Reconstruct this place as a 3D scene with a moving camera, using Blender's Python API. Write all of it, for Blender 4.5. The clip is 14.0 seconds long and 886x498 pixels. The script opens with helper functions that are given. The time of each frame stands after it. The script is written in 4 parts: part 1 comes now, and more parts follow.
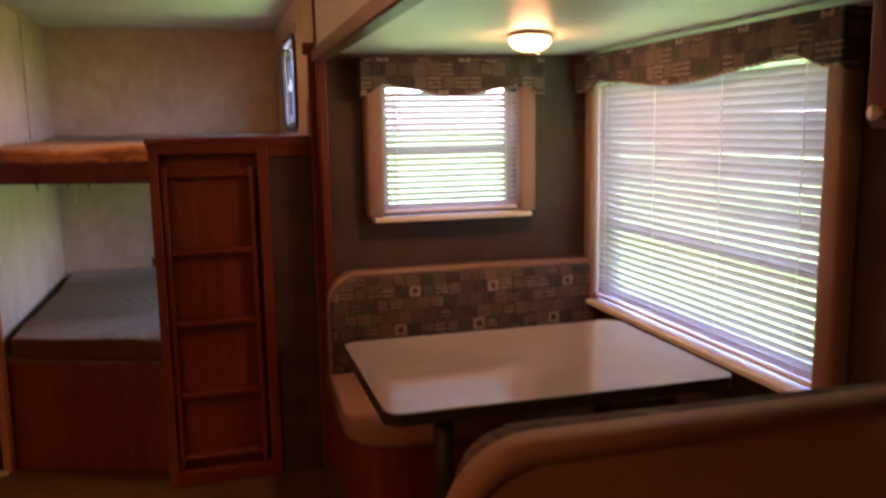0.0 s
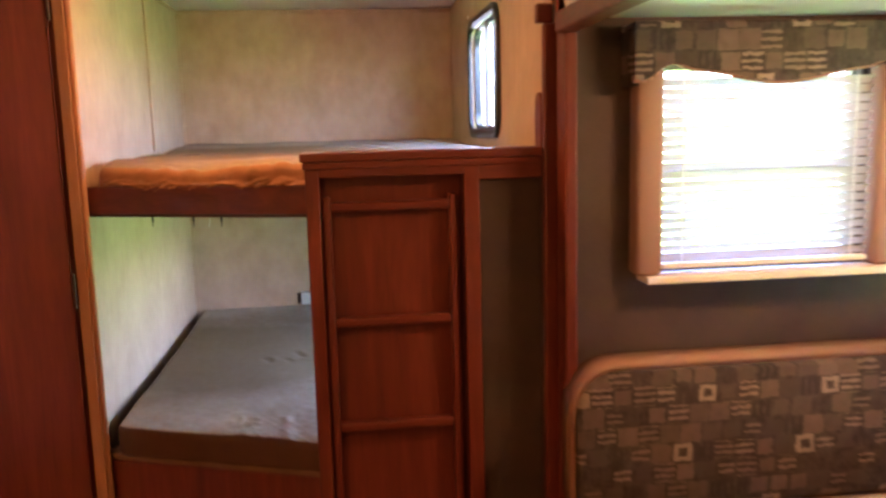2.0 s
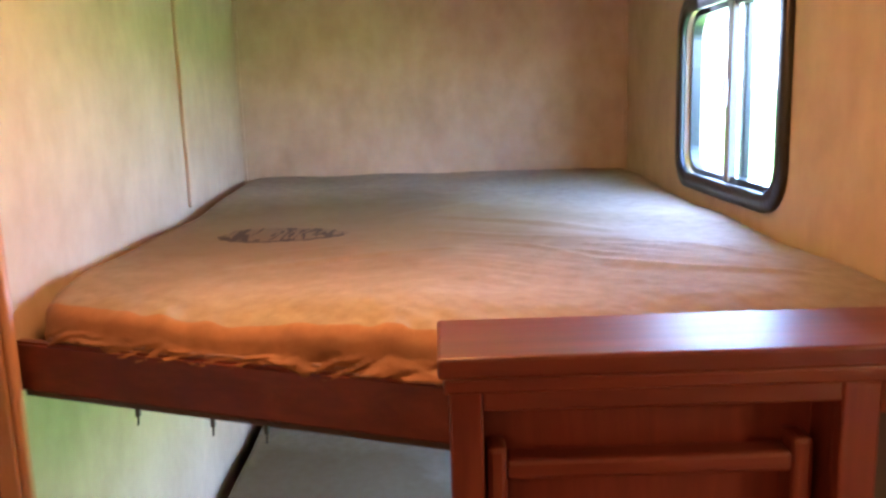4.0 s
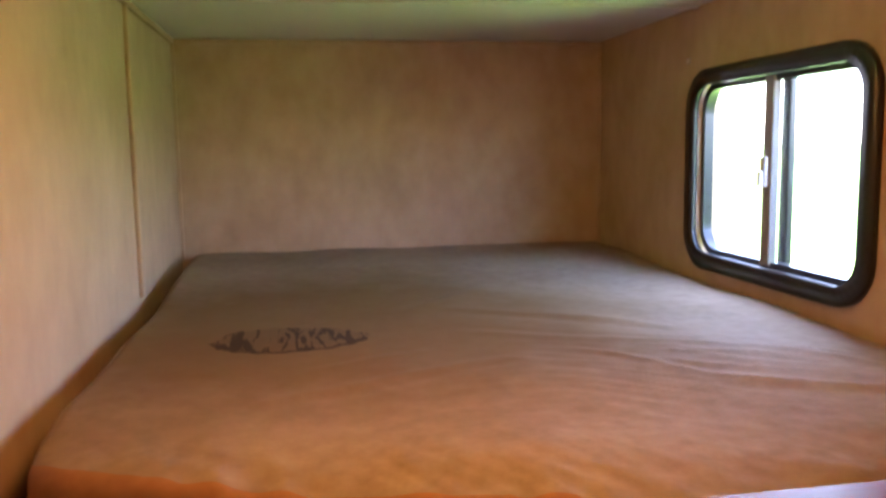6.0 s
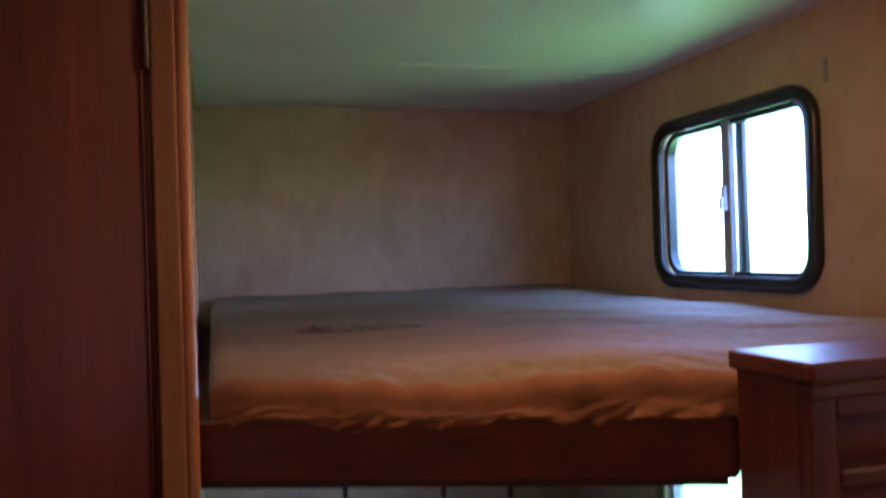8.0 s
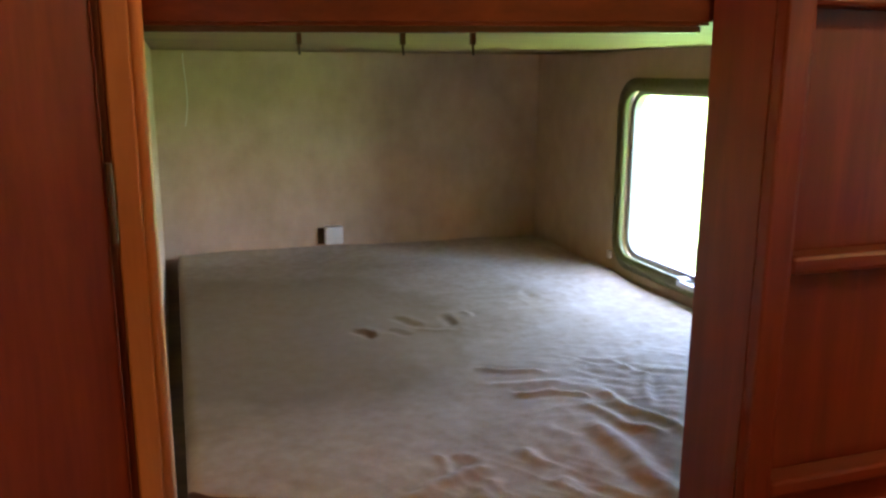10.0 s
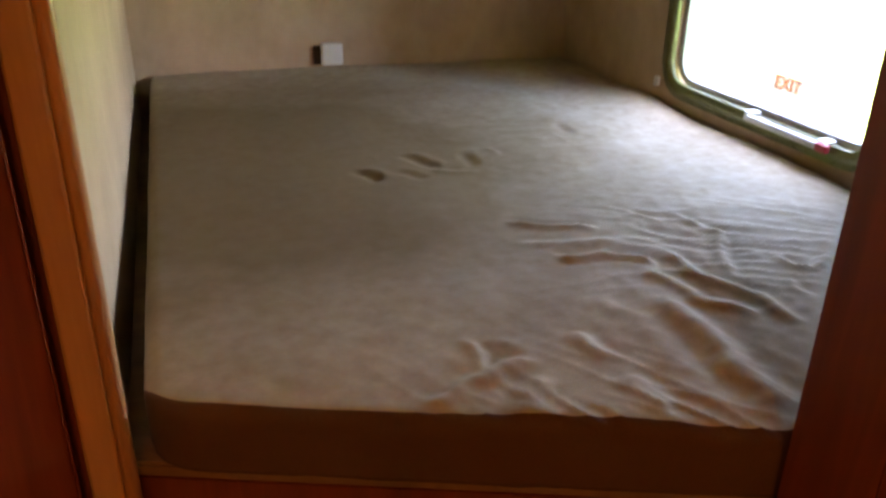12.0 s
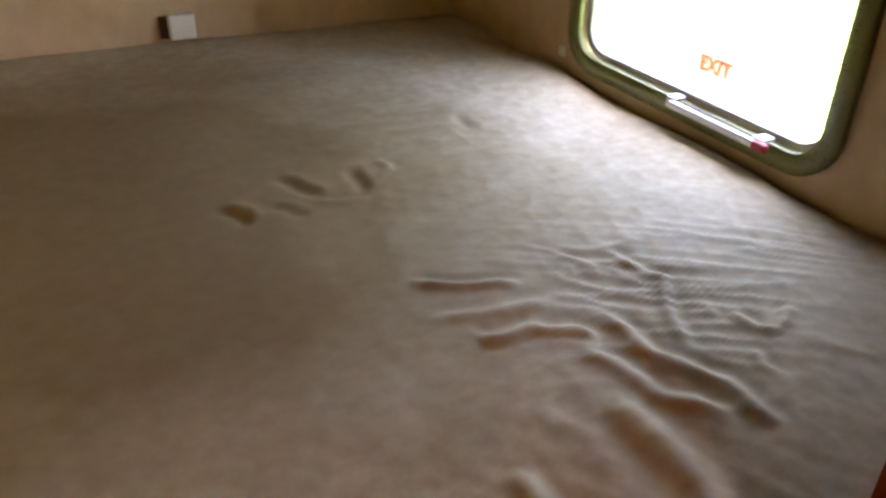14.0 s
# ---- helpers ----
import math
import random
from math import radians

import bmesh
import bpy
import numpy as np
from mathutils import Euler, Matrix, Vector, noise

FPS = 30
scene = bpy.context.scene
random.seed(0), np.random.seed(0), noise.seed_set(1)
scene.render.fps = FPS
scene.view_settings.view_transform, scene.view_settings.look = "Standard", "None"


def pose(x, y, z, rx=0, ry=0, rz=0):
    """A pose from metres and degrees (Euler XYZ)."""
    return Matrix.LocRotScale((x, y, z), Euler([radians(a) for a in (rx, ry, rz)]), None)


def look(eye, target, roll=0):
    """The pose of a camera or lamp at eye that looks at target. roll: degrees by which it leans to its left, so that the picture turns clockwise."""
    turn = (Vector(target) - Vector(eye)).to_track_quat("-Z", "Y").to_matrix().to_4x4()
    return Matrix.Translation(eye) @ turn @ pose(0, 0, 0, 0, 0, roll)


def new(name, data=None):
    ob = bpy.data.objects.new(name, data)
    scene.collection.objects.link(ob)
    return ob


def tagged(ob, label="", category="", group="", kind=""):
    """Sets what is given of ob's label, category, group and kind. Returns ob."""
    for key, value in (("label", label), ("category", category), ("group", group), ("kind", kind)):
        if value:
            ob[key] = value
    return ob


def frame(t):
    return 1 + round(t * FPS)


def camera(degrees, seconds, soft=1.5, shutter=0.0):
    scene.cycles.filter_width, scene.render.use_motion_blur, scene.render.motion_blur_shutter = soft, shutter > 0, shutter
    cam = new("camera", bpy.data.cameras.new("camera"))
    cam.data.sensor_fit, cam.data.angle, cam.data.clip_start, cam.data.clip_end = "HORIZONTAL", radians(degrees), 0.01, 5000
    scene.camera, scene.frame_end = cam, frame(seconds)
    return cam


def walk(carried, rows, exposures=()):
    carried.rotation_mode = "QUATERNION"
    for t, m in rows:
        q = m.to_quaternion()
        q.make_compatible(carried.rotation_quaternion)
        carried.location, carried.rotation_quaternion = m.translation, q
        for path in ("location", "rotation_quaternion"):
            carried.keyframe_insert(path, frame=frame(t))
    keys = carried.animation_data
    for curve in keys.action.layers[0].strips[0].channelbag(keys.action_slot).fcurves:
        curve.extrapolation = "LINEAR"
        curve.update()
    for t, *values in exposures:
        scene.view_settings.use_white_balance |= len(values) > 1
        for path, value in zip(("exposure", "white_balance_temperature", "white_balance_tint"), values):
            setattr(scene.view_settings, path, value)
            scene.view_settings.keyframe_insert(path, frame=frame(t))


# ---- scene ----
cam = camera(57.6, 14.0, soft=2.6, shutter=0.4)
PATH = [
    (0, (0.867, -3.097, 1.341), (1.395, -1.192, 1.041), -1.0),
    (0.2, (0.897, -3.048, 1.350), (1.376, -1.123, 1.098), -1.85),
    (0.5, (0.898, -2.954, 1.323), (1.306, -1.015, 1.05), -1.1),
    (1, (0.862, -2.64, 1.352), (1.172, -0.695, 1.005), 0.3),
    (1.5, (0.785, -2.33, 1.333), (1.036, -0.381, 0.958), 0.5),
    (2, (0.732, -1.973, 1.367), (0.959, -0.008, 1.072), -1.5),
    (2.5, (0.734, -1.597, 1.423), (0.762, 0.383, 1.141), -2.3),
    (3, (0.664, -1.254, 1.48), (0.765, 0.725, 1.21), -1.1),
    (3.5, (0.603, -0.974, 1.541), (0.716, 0.993, 1.201), -0.8),
    (3.7, (0.636, -0.884, 1.549), (0.628, 1.082, 1.183), -2.0),
    (5.8, (0.376, -0.472, 1.603), (0.679, 1.479, 1.284), -0.3),
    (6, (0.342, -0.5, 1.606), (0.679, 1.456, 1.361), -0.9),
    (6.5, (0.245, -0.617, 1.61), (0.681, 1.333, 1.549), -0.6),
    (7, (0.125, -0.697, 1.615), (0.683, 1.219, 1.739), -2.4),
    (7.5, (0.044, -0.719, 1.554), (0.653, 1.181, 1.688), -2.8),
    (8, (0.046, -0.724, 1.441), (0.595, 1.199, 1.451), -1.8),
    (8.5, (0.043, -0.744, 1.344), (0.615, 1.169, 1.23), 0.2),
    (9, (0.046, -0.777, 1.23), (0.616, 1.113, 0.909), 0.3),
    (11.3, (0.055, -0.501, 1.059), (0.71, 1.313, 0.529), 0.9),
    (11.5, (0.07, -0.471, 1.05), (0.697, 1.318, 0.413), 0.8),
    (12, (0.113, -0.403, 1.033), (0.684, 1.323, 0.199), 0.9),
    (12.5, (0.176, -0.324, 1.037), (0.637, 1.343, 0.033), 1.1),
    (13, (0.223, -0.247, 1.056), (0.704, 1.432, 0.082), 1.1),
    (13.5, (0.227, -0.17, 1.069), (0.845, 1.461, 0.09), 1.1),
    (14, (0.215, -0.112, 1.105), (1.001, 1.42, 0.088), 1.1),
]
walk(cam, [(t, look(e, g, r)) for t, e, g, r in PATH],
     exposures=[(0, 4.66, 5800, 46), (0.5, 4.71, 5750, 45), (1, 4.95, 5750, 44), (1.5, 5.68, 5650, 33), (2, 5.88, 5650, 31), (3, 6.45, 5400, 25), (3.5, 5.95, 5000, 18), (3.7, 5.95, 5000, 18),
                (6, 5.07, 6000, 26), (6.5, 4.67, 6150, 28), (7, 4.28, 5650, 30), (7.5, 4.38, 4450, 24), (8, 4.33, 4500, 25), (8.5, 5.3, 5400, 23), (9, 5.65, 5700, 23), (11.5, 5.4, 7250, 21), (12.5, 5.48, 7350, 23), (13, 5.58, 7850, 24), (14, 5.43, 7950, 22)])

# ---- world and light ----
world = bpy.data.worlds.new("sky_world")
scene.world = world
world.use_nodes = True
wt = world.node_tree
sky = wt.nodes.new("ShaderNodeTexSky")
sky.sky_type = "NISHITA"
sky.sun_disc = False
sky.sun_elevation = radians(74)
sky.sun_rotation = radians(206.6)
wt.links.new(sky.outputs[0], wt.nodes["Background"].inputs[0])
wt.nodes["Background"].inputs[1].default_value = 0.15
sun = new("sun", bpy.data.lights.new("sun", "SUN"))
sun.data.energy, sun.data.angle, sun.data.color = 5.0, radians(0.5), (1.0, 0.95, 0.87)
sun.matrix_world = look((-1.5, -3, 12), (0, 0, 0))
# added fill lamps outside the two bunk windows, boosting sky light towards the bunk fronts
for y, z, wide, high, watts in ((0.94, 0.83, 0.60, 0.44, 0.012), (0.945, 1.552, 0.56, 0.36, 0.06)):
    fill_lamp = new("window_fill", bpy.data.lights.new("window_fill", "AREA"))
    fill_lamp.data.shape, fill_lamp.data.size, fill_lamp.data.size_y = "RECTANGLE", wide, high
    fill_lamp.data.spread = radians(120)
    fill_lamp.data.energy, fill_lamp.data.color = watts, (0.93, 0.97, 1.0)
    fill_lamp.matrix_world = look((1.42, y + 0.10, z + 0.04), (1.02, y - 0.45, z - 0.24))

# ---- sizes of the place ----
W, D, C = 1.235, 1.845, 1.918          # bunk width, rear wall, ceiling
RL, RR = (0.0, 0.36), (0.648, 0.112)    # ends of the angled bunk fronts
SX, SC, SY = 2.32, 1.61, -0.12         # slide-out: outer wall, ceiling, end wall
OPEN_X = 1.235                         # plane of the slide-out's opening

# ---- materials ----


def nodes_of(name):
    m = bpy.data.materials.new(name)
    m.use_nodes = True
    return m, m.node_tree, m.node_tree.nodes["Principled BSDF"]


def link(t, a, b):
    t.links.new(a, b)


def add(t, kind, **values):
    n = t.nodes.new(kind)
    for k, v in values.items():
        n.inputs[k].default_value = v
    return n


def math_node(t, op, a, b=None):
    n = t.nodes.new("ShaderNodeMath")
    n.operation = op
    for i, v in enumerate((a, b)):
        if v is None:
            continue
        if isinstance(v, (int, float)):
            n.inputs[i].default_value = v
        else:
            link(t, v, n.inputs[i])
    return n.outputs[0]


def ramp(t, source, stops):
    n = t.nodes.new("ShaderNodeValToRGB")
    while len(n.color_ramp.elements) < len(stops):
        n.color_ramp.elements.new(0.5)
    for e, (p, c) in zip(n.color_ramp.elements, stops):
        e.position, e.color = p, (*c, 1)
    link(t, source, n.inputs[0])
    return n.outputs[0]


def coords(t, scale=(1, 1, 1), turn=0.0):
    c = t.nodes.new("ShaderNodeTexCoord")
    mp = t.nodes.new("ShaderNodeMapping")
    mp.inputs["Scale"].default_value = scale
    mp.inputs["Rotation"].default_value = (0, 0, turn)
    link(t, c.outputs["Object"], mp.inputs["Vector"])
    return mp.outputs[0]


def noise_tex(t, vec, scale, detail=4, rough=0.55, warp=0.0):
    n = add(t, "ShaderNodeTexNoise", Scale=scale, Detail=detail, Roughness=rough, Distortion=warp)
    link(t, vec, n.inputs["Vector"])
    return n.outputs["Fac"]


def bump(t, bsdf, height, strength, distance=0.002):
    b = add(t, "ShaderNodeBump", Strength=strength, Distance=distance)
    link(t, height, b.inputs["Height"])
    link(t, b.outputs[0], bsdf.inputs["Normal"])


def surface(name, dark, light, rough=0.6, big=3.0, fine=140.0, relief=0.15, metal=0.0, spread=0.25, weave=None):
    """A painted, papered or woven surface: cloudy tone, fine grain and relief."""
    m, t, b = nodes_of(name)
    v = coords(t)
    f = noise_tex(t, v, big, 5, 0.6)
    g = noise_tex(t, coords(t, weave) if weave else v, fine, 2, 0.5)
    mixed = math_node(t, "ADD", math_node(t, "MULTIPLY", f, 0.65), math_node(t, "MULTIPLY", g, 0.35))
    link(t, ramp(t, mixed, [(0.5 - spread, dark), (0.5 + spread, light)]), b.inputs["Base Color"])
    r = math_node(t, "ADD", math_node(t, "MULTIPLY", g, 0.2), rough - 0.1)
    link(t, r, b.inputs["Roughness"])
    b.inputs["Metallic"].default_value = metal
    bump(t, b, g, relief)
    return m


def wood(name, tones, along=(14, 14, 1.2), rough=0.42, relief=0.08):
    m, t, b = nodes_of(name)
    v = coords(t, along)
    rnd = t.nodes.new("ShaderNodeObjectInfo").outputs["Random"]
    shift = t.nodes.new("ShaderNodeVectorMath")
    shift.operation = "ADD"
    link(t, v, shift.inputs[0])
    link(t, math_node(t, "MULTIPLY", rnd, 7.0), shift.inputs[1])
    f = noise_tex(t, shift.outputs[0], 1.6, 6, 0.62, 0.8)
    g = noise_tex(t, shift.outputs[0], 9.0, 3, 0.6)
    cloud = noise_tex(t, coords(t), 2.5, 2)
    s = math_node(t, "ADD", math_node(t, "MULTIPLY", f, 0.6), math_node(t, "MULTIPLY", g, 0.2))
    s = math_node(t, "ADD", s, math_node(t, "MULTIPLY", cloud, 0.2))
    link(t, ramp(t, s, [(0.32, tones[0]), (0.5, tones[1]), (0.68, tones[2])]), b.inputs["Base Color"])
    link(t, math_node(t, "ADD", math_node(t, "MULTIPLY", g, 0.18), rough - 0.08), b.inputs["Roughness"])
    bump(t, b, g, relief, 0.001)
    return m


def patterned_fabric(name):
    """Upholstery of crowded small blocks in taupe, slate and cream: solid, barred, combed, and hollow squares at a steady repeat."""
    m, t, b = nodes_of(name)
    c = t.nodes.new("ShaderNodeTexCoord")
    sep = t.nodes.new("ShaderNodeSeparateXYZ")
    link(t, c.outputs["Object"], sep.inputs[0])
    soft = math_node(t, "MULTIPLY", math_node(t, "SUBTRACT", noise_tex(t, c.outputs["Object"], 70, 2), 0.5), 0.012)
    across = math_node(t, "ADD", math_node(t, "ADD", sep.outputs[0], sep.outputs[1]), soft)
    rows = math_node(t, "MULTIPLY", math_node(t, "ADD", sep.outputs[2], soft), 21.0)
    row = math_node(t, "FLOOR", rows)
    odd = math_node(t, "MULTIPLY", math_node(t, "FLOORED_MODULO", row, 4.0), 1.62)
    cols = math_node(t, "ADD", math_node(t, "MULTIPLY", across, 19.5), odd)
    col = math_node(t, "FLOOR", cols)
    comb = t.nodes.new("ShaderNodeCombineXYZ")
    link(t, math_node(t, "FLOORED_MODULO", col, 12.0), comb.inputs[0])
    link(t, math_node(t, "FLOORED_MODULO", row, 8.0), comb.inputs[1])
    wn = t.nodes.new("ShaderNodeTexWhiteNoise")
    link(t, comb.outputs[0], wn.inputs["Vector"])
    rnd = wn.outputs["Value"]
    sepc = t.nodes.new("ShaderNodeSeparateColor")
    link(t, wn.outputs["Color"], sepc.inputs[0])
    du = math_node(t, "ABSOLUTE", math_node(t, "SUBTRACT", math_node(t, "FRACT", cols), 0.5))
    dv = math_node(t, "ABSOLUTE", math_node(t, "SUBTRACT", math_node(t, "FRACT", rows), 0.5))
    edge = math_node(t, "MAXIMUM", du, dv)
    reach = math_node(t, "ADD", math_node(t, "MULTIPLY", sepc.outputs[1], 0.14), 0.36)
    inside = math_node(t, "LESS_THAN", edge, reach)
    bright = math_node(t, "LESS_THAN", math_node(t, "ADD", math_node(t, "FLOORED_MODULO", col, 6.0), math_node(t, "FLOORED_MODULO", row, 3.0)), 0.5)
    hollow = math_node(t, "MULTIPLY", math_node(t, "LESS_THAN", edge, math_node(t, "MULTIPLY", reach, 0.5)), bright)
    plain_cell = math_node(t, "SUBTRACT", 1.0, bright)
    bars = math_node(t, "LESS_THAN", math_node(t, "SINE", math_node(t, "MULTIPLY", rows, 19.0)), 0.1)
    bars = math_node(t, "MULTIPLY", bars, math_node(t, "GREATER_THAN", sepc.outputs[0], 0.72))
    teeth = math_node(t, "LESS_THAN", math_node(t, "SINE", math_node(t, "MULTIPLY", cols, 19.0)), 0.1)
    teeth = math_node(t, "MULTIPLY", teeth, math_node(t, "LESS_THAN", sepc.outputs[0], 0.26))
    cutout = math_node(t, "MULTIPLY", math_node(t, "MAXIMUM", bars, teeth), plain_cell)
    inside = math_node(t, "MULTIPLY", inside, math_node(t, "SUBTRACT", 1.0, cutout))
    inside = math_node(t, "MULTIPLY", inside, math_node(t, "SUBTRACT", 1.0, hollow))
    tone = math_node(t, "MAXIMUM", math_node(t, "MULTIPLY", rnd, 0.85), bright)
    blocks = ramp(t, tone, [(0.0, (0.022, 0.018, 0.018)), (0.3, (0.06, 0.047, 0.042)), (0.55, (0.11, 0.082, 0.068)),
                            (0.8, (0.20, 0.155, 0.128)), (1.0, (0.25, 0.205, 0.168))])
    worn = noise_tex(t, c.outputs["Object"], 45, 3)
    ground = ramp(t, worn, [(0.35, (0.024, 0.019, 0.018)), (0.65, (0.062, 0.05, 0.044))])
    mix = t.nodes.new("ShaderNodeMix")
    mix.data_type = "RGBA"
    link(t, math_node(t, "MULTIPLY", inside, math_node(t, "ADD", math_node(t, "MULTIPLY", worn, 0.7), 0.5)), mix.inputs[0])
    link(t, ground, mix.inputs[6])
    link(t, blocks, mix.inputs[7])
    link(t, mix.outputs[2], b.inputs["Base Color"])
    b.inputs["Roughness"].default_value = 0.9
    bump(t, b, noise_tex(t, c.outputs["Object"], 500, 2), 0.25)
    return m


def bedding(name, dark, light, marks, soil_shade=None):
    """Worn sheeting with fine weave, a yellowed ellipse also darkened for fading window light and, where marks, a dark
    streaked leaf-shaped stain.
    """
    m, t, b = nodes_of(name)
    v = coords(t)
    f = noise_tex(t, v, 1.7, 5, 0.6, 0.4)
    g = noise_tex(t, v, 38, 4, 0.6)
    s = math_node(t, "ADD", math_node(t, "MULTIPLY", f, 0.62), math_node(t, "MULTIPLY", g, 0.38))
    colour = ramp(t, s, [(0.32, dark), (0.66, light)])
    # yellowed soil and the falloff of window light, painted as one brown ellipse
    if soil_shade:
        (mx, my), (rx, ry) = soil_shade
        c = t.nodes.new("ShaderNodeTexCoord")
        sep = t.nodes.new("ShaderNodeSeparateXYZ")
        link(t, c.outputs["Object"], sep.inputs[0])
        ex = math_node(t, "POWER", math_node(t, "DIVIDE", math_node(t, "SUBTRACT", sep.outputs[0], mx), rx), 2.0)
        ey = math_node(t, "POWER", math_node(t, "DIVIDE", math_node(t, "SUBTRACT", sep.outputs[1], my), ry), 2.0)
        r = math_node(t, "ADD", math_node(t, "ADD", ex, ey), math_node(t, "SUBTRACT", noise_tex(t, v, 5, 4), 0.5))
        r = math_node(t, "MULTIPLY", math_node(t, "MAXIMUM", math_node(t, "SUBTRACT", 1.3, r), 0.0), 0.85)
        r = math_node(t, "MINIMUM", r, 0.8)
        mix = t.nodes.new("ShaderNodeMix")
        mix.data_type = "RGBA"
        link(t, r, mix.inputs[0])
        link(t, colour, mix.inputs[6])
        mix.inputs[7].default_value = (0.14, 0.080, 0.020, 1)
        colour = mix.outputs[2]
    if marks:
        (mx, my), (rx, ry) = marks
        c = t.nodes.new("ShaderNodeTexCoord")
        sep = t.nodes.new("ShaderNodeSeparateXYZ")
        link(t, c.outputs["Object"], sep.inputs[0])
        wob = math_node(t, "MULTIPLY", math_node(t, "SUBTRACT", noise_tex(t, v, 22, 3), 0.5), 0.9)
        ex = math_node(t, "POWER", math_node(t, "DIVIDE", math_node(t, "SUBTRACT", sep.outputs[0], mx), rx), 2.0)
        ey = math_node(t, "POWER", math_node(t, "DIVIDE", math_node(t, "SUBTRACT", sep.outputs[1], my), ry), 2.0)
        r = math_node(t, "ADD", math_node(t, "ADD", ex, ey), wob)
        within = math_node(t, "LESS_THAN", r, 1.0)
        streak = noise_tex(t, coords(t, (62, 10, 1), 0.7), 1.0, 3, 0.6, 0.8)
        streak = math_node(t, "GREATER_THAN", streak, 0.53)
        rim = math_node(t, "MULTIPLY", math_node(t, "GREATER_THAN", r, 0.78), math_node(t, "LESS_THAN", sep.outputs[1], my - 0.01))
        dark_part = math_node(t, "MULTIPLY", within, math_node(t, "MAXIMUM", streak, rim))
        tone = math_node(t, "ADD", math_node(t, "MULTIPLY", dark_part, 0.68), math_node(t, "MULTIPLY", within, 0.22))
        mix = t.nodes.new("ShaderNodeMix")
        mix.data_type = "RGBA"
        link(t, tone, mix.inputs[0])
        link(t, colour, mix.inputs[6])
        mix.inputs[7].default_value = (0.03, 0.016, 0.008, 1)
        colour = mix.outputs[2]
    link(t, colour, b.inputs["Base Color"])
    b.inputs["Roughness"].default_value = 0.85
    b.inputs["Specular IOR Level"].default_value = 0.2
    bump(t, b, noise_tex(t, v, 420, 2), 0.12, 0.001)
    return m


def plain(name, colour, rough=0.5, metal=0.0):
    return surface(name, tuple(c * 0.8 for c in colour), colour, rough, 6, 220, 0.05, metal)


def lit(name, colour, strength):
    m, t, b = nodes_of(name)
    b.inputs["Base Color"].default_value = (0.9, 0.85, 0.75, 1)
    b.inputs["Roughness"].default_value = 0.3
    b.inputs["Emission Color"].default_value = (*colour, 1)
    b.inputs["Emission Strength"].default_value = strength
    return m


def glass_pane(name):
    m, t, b = nodes_of(name)
    out = t.nodes["Material Output"]
    clear = t.nodes.new("ShaderNodeBsdfTransparent")
    gloss = add(t, "ShaderNodeBsdfGlossy", Roughness=0.02)
    mix = t.nodes.new("ShaderNodeMixShader")
    mix.inputs[0].default_value = 0.05
    link(t, clear.outputs[0], mix.inputs[1])
    link(t, gloss.outputs[0], mix.inputs[2])
    link(t, mix.outputs[0], out.inputs[0])
    return m


def blind_vinyl(name, through_light):
    m, t, b = nodes_of(name)
    b.inputs["Base Color"].default_value = (0.46, 0.42, 0.385, 1)
    b.inputs["Roughness"].default_value = 0.35
    tr = add(t, "ShaderNodeBsdfTranslucent")
    tr.inputs[0].default_value = (0.8, 0.76, 0.74, 1)
    mix = add(t, "ShaderNodeMixShader")
    mix.inputs[0].default_value = through_light
    link(t, b.outputs[0], mix.inputs[1])
    link(t, tr.outputs[0], mix.inputs[2])
    link(t, mix.outputs[0], t.nodes["Material Output"].inputs[0])
    return m


CREAM = surface("cream_wallpaper", (0.36, 0.24, 0.135), (0.61, 0.445, 0.295), 0.62, 5.5, 24, 0.05, spread=0.32, weave=(1, 1, 0.6))
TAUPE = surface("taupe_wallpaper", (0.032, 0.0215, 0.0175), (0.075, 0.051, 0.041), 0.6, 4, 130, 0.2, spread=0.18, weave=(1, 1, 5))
CEILING = surface("white_ceiling_panel", (0.6, 0.58, 0.53), (0.72, 0.7, 0.65), 0.42, 3, 160, 0.05)
CHERRY = wood("cherry_wood", ((0.080, 0.014, 0.006), (0.14, 0.026, 0.010), (0.21, 0.043, 0.017)))
CHERRY_FLAT = wood("cherry_wood_cross", ((0.080, 0.014, 0.006), (0.14, 0.026, 0.010), (0.21, 0.043, 0.017)), (1.2, 14, 14))
HONEY = wood("honey_wood", ((0.32, 0.155, 0.072), (0.41, 0.21, 0.102), (0.50, 0.275, 0.14)))
BARE = wood("bare_board", ((0.12, 0.065, 0.03), (0.19, 0.105, 0.05), (0.26, 0.15, 0.075)), (1.2, 14, 14), 0.7)
FABRIC = patterned_fabric("block_upholstery")
PLAIN_FABRIC = surface("plain_tan_upholstery", (0.20, 0.108, 0.074), (0.32, 0.185, 0.128), 0.75, 4, 300, 0.3)
LAMBREQUIN = surface("padded_rose_taupe_board", (0.24, 0.15, 0.12), (0.32, 0.21, 0.17), 0.8, 5, 300, 0.25)
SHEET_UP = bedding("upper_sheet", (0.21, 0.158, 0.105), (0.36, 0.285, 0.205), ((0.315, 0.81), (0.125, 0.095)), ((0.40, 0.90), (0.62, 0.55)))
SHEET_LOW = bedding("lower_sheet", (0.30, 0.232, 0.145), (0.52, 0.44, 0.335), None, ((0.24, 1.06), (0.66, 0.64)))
TAN_BORDER = surface("tan_mattress_border", (0.24, 0.105, 0.036), (0.40, 0.20, 0.085), 0.8, 6, 60, 0.2)
MATTRESS_SIDE = surface("brown_mattress_border", (0.055, 0.023, 0.010), (0.105, 0.046, 0.021), 0.85, 5, 300, 0.25)
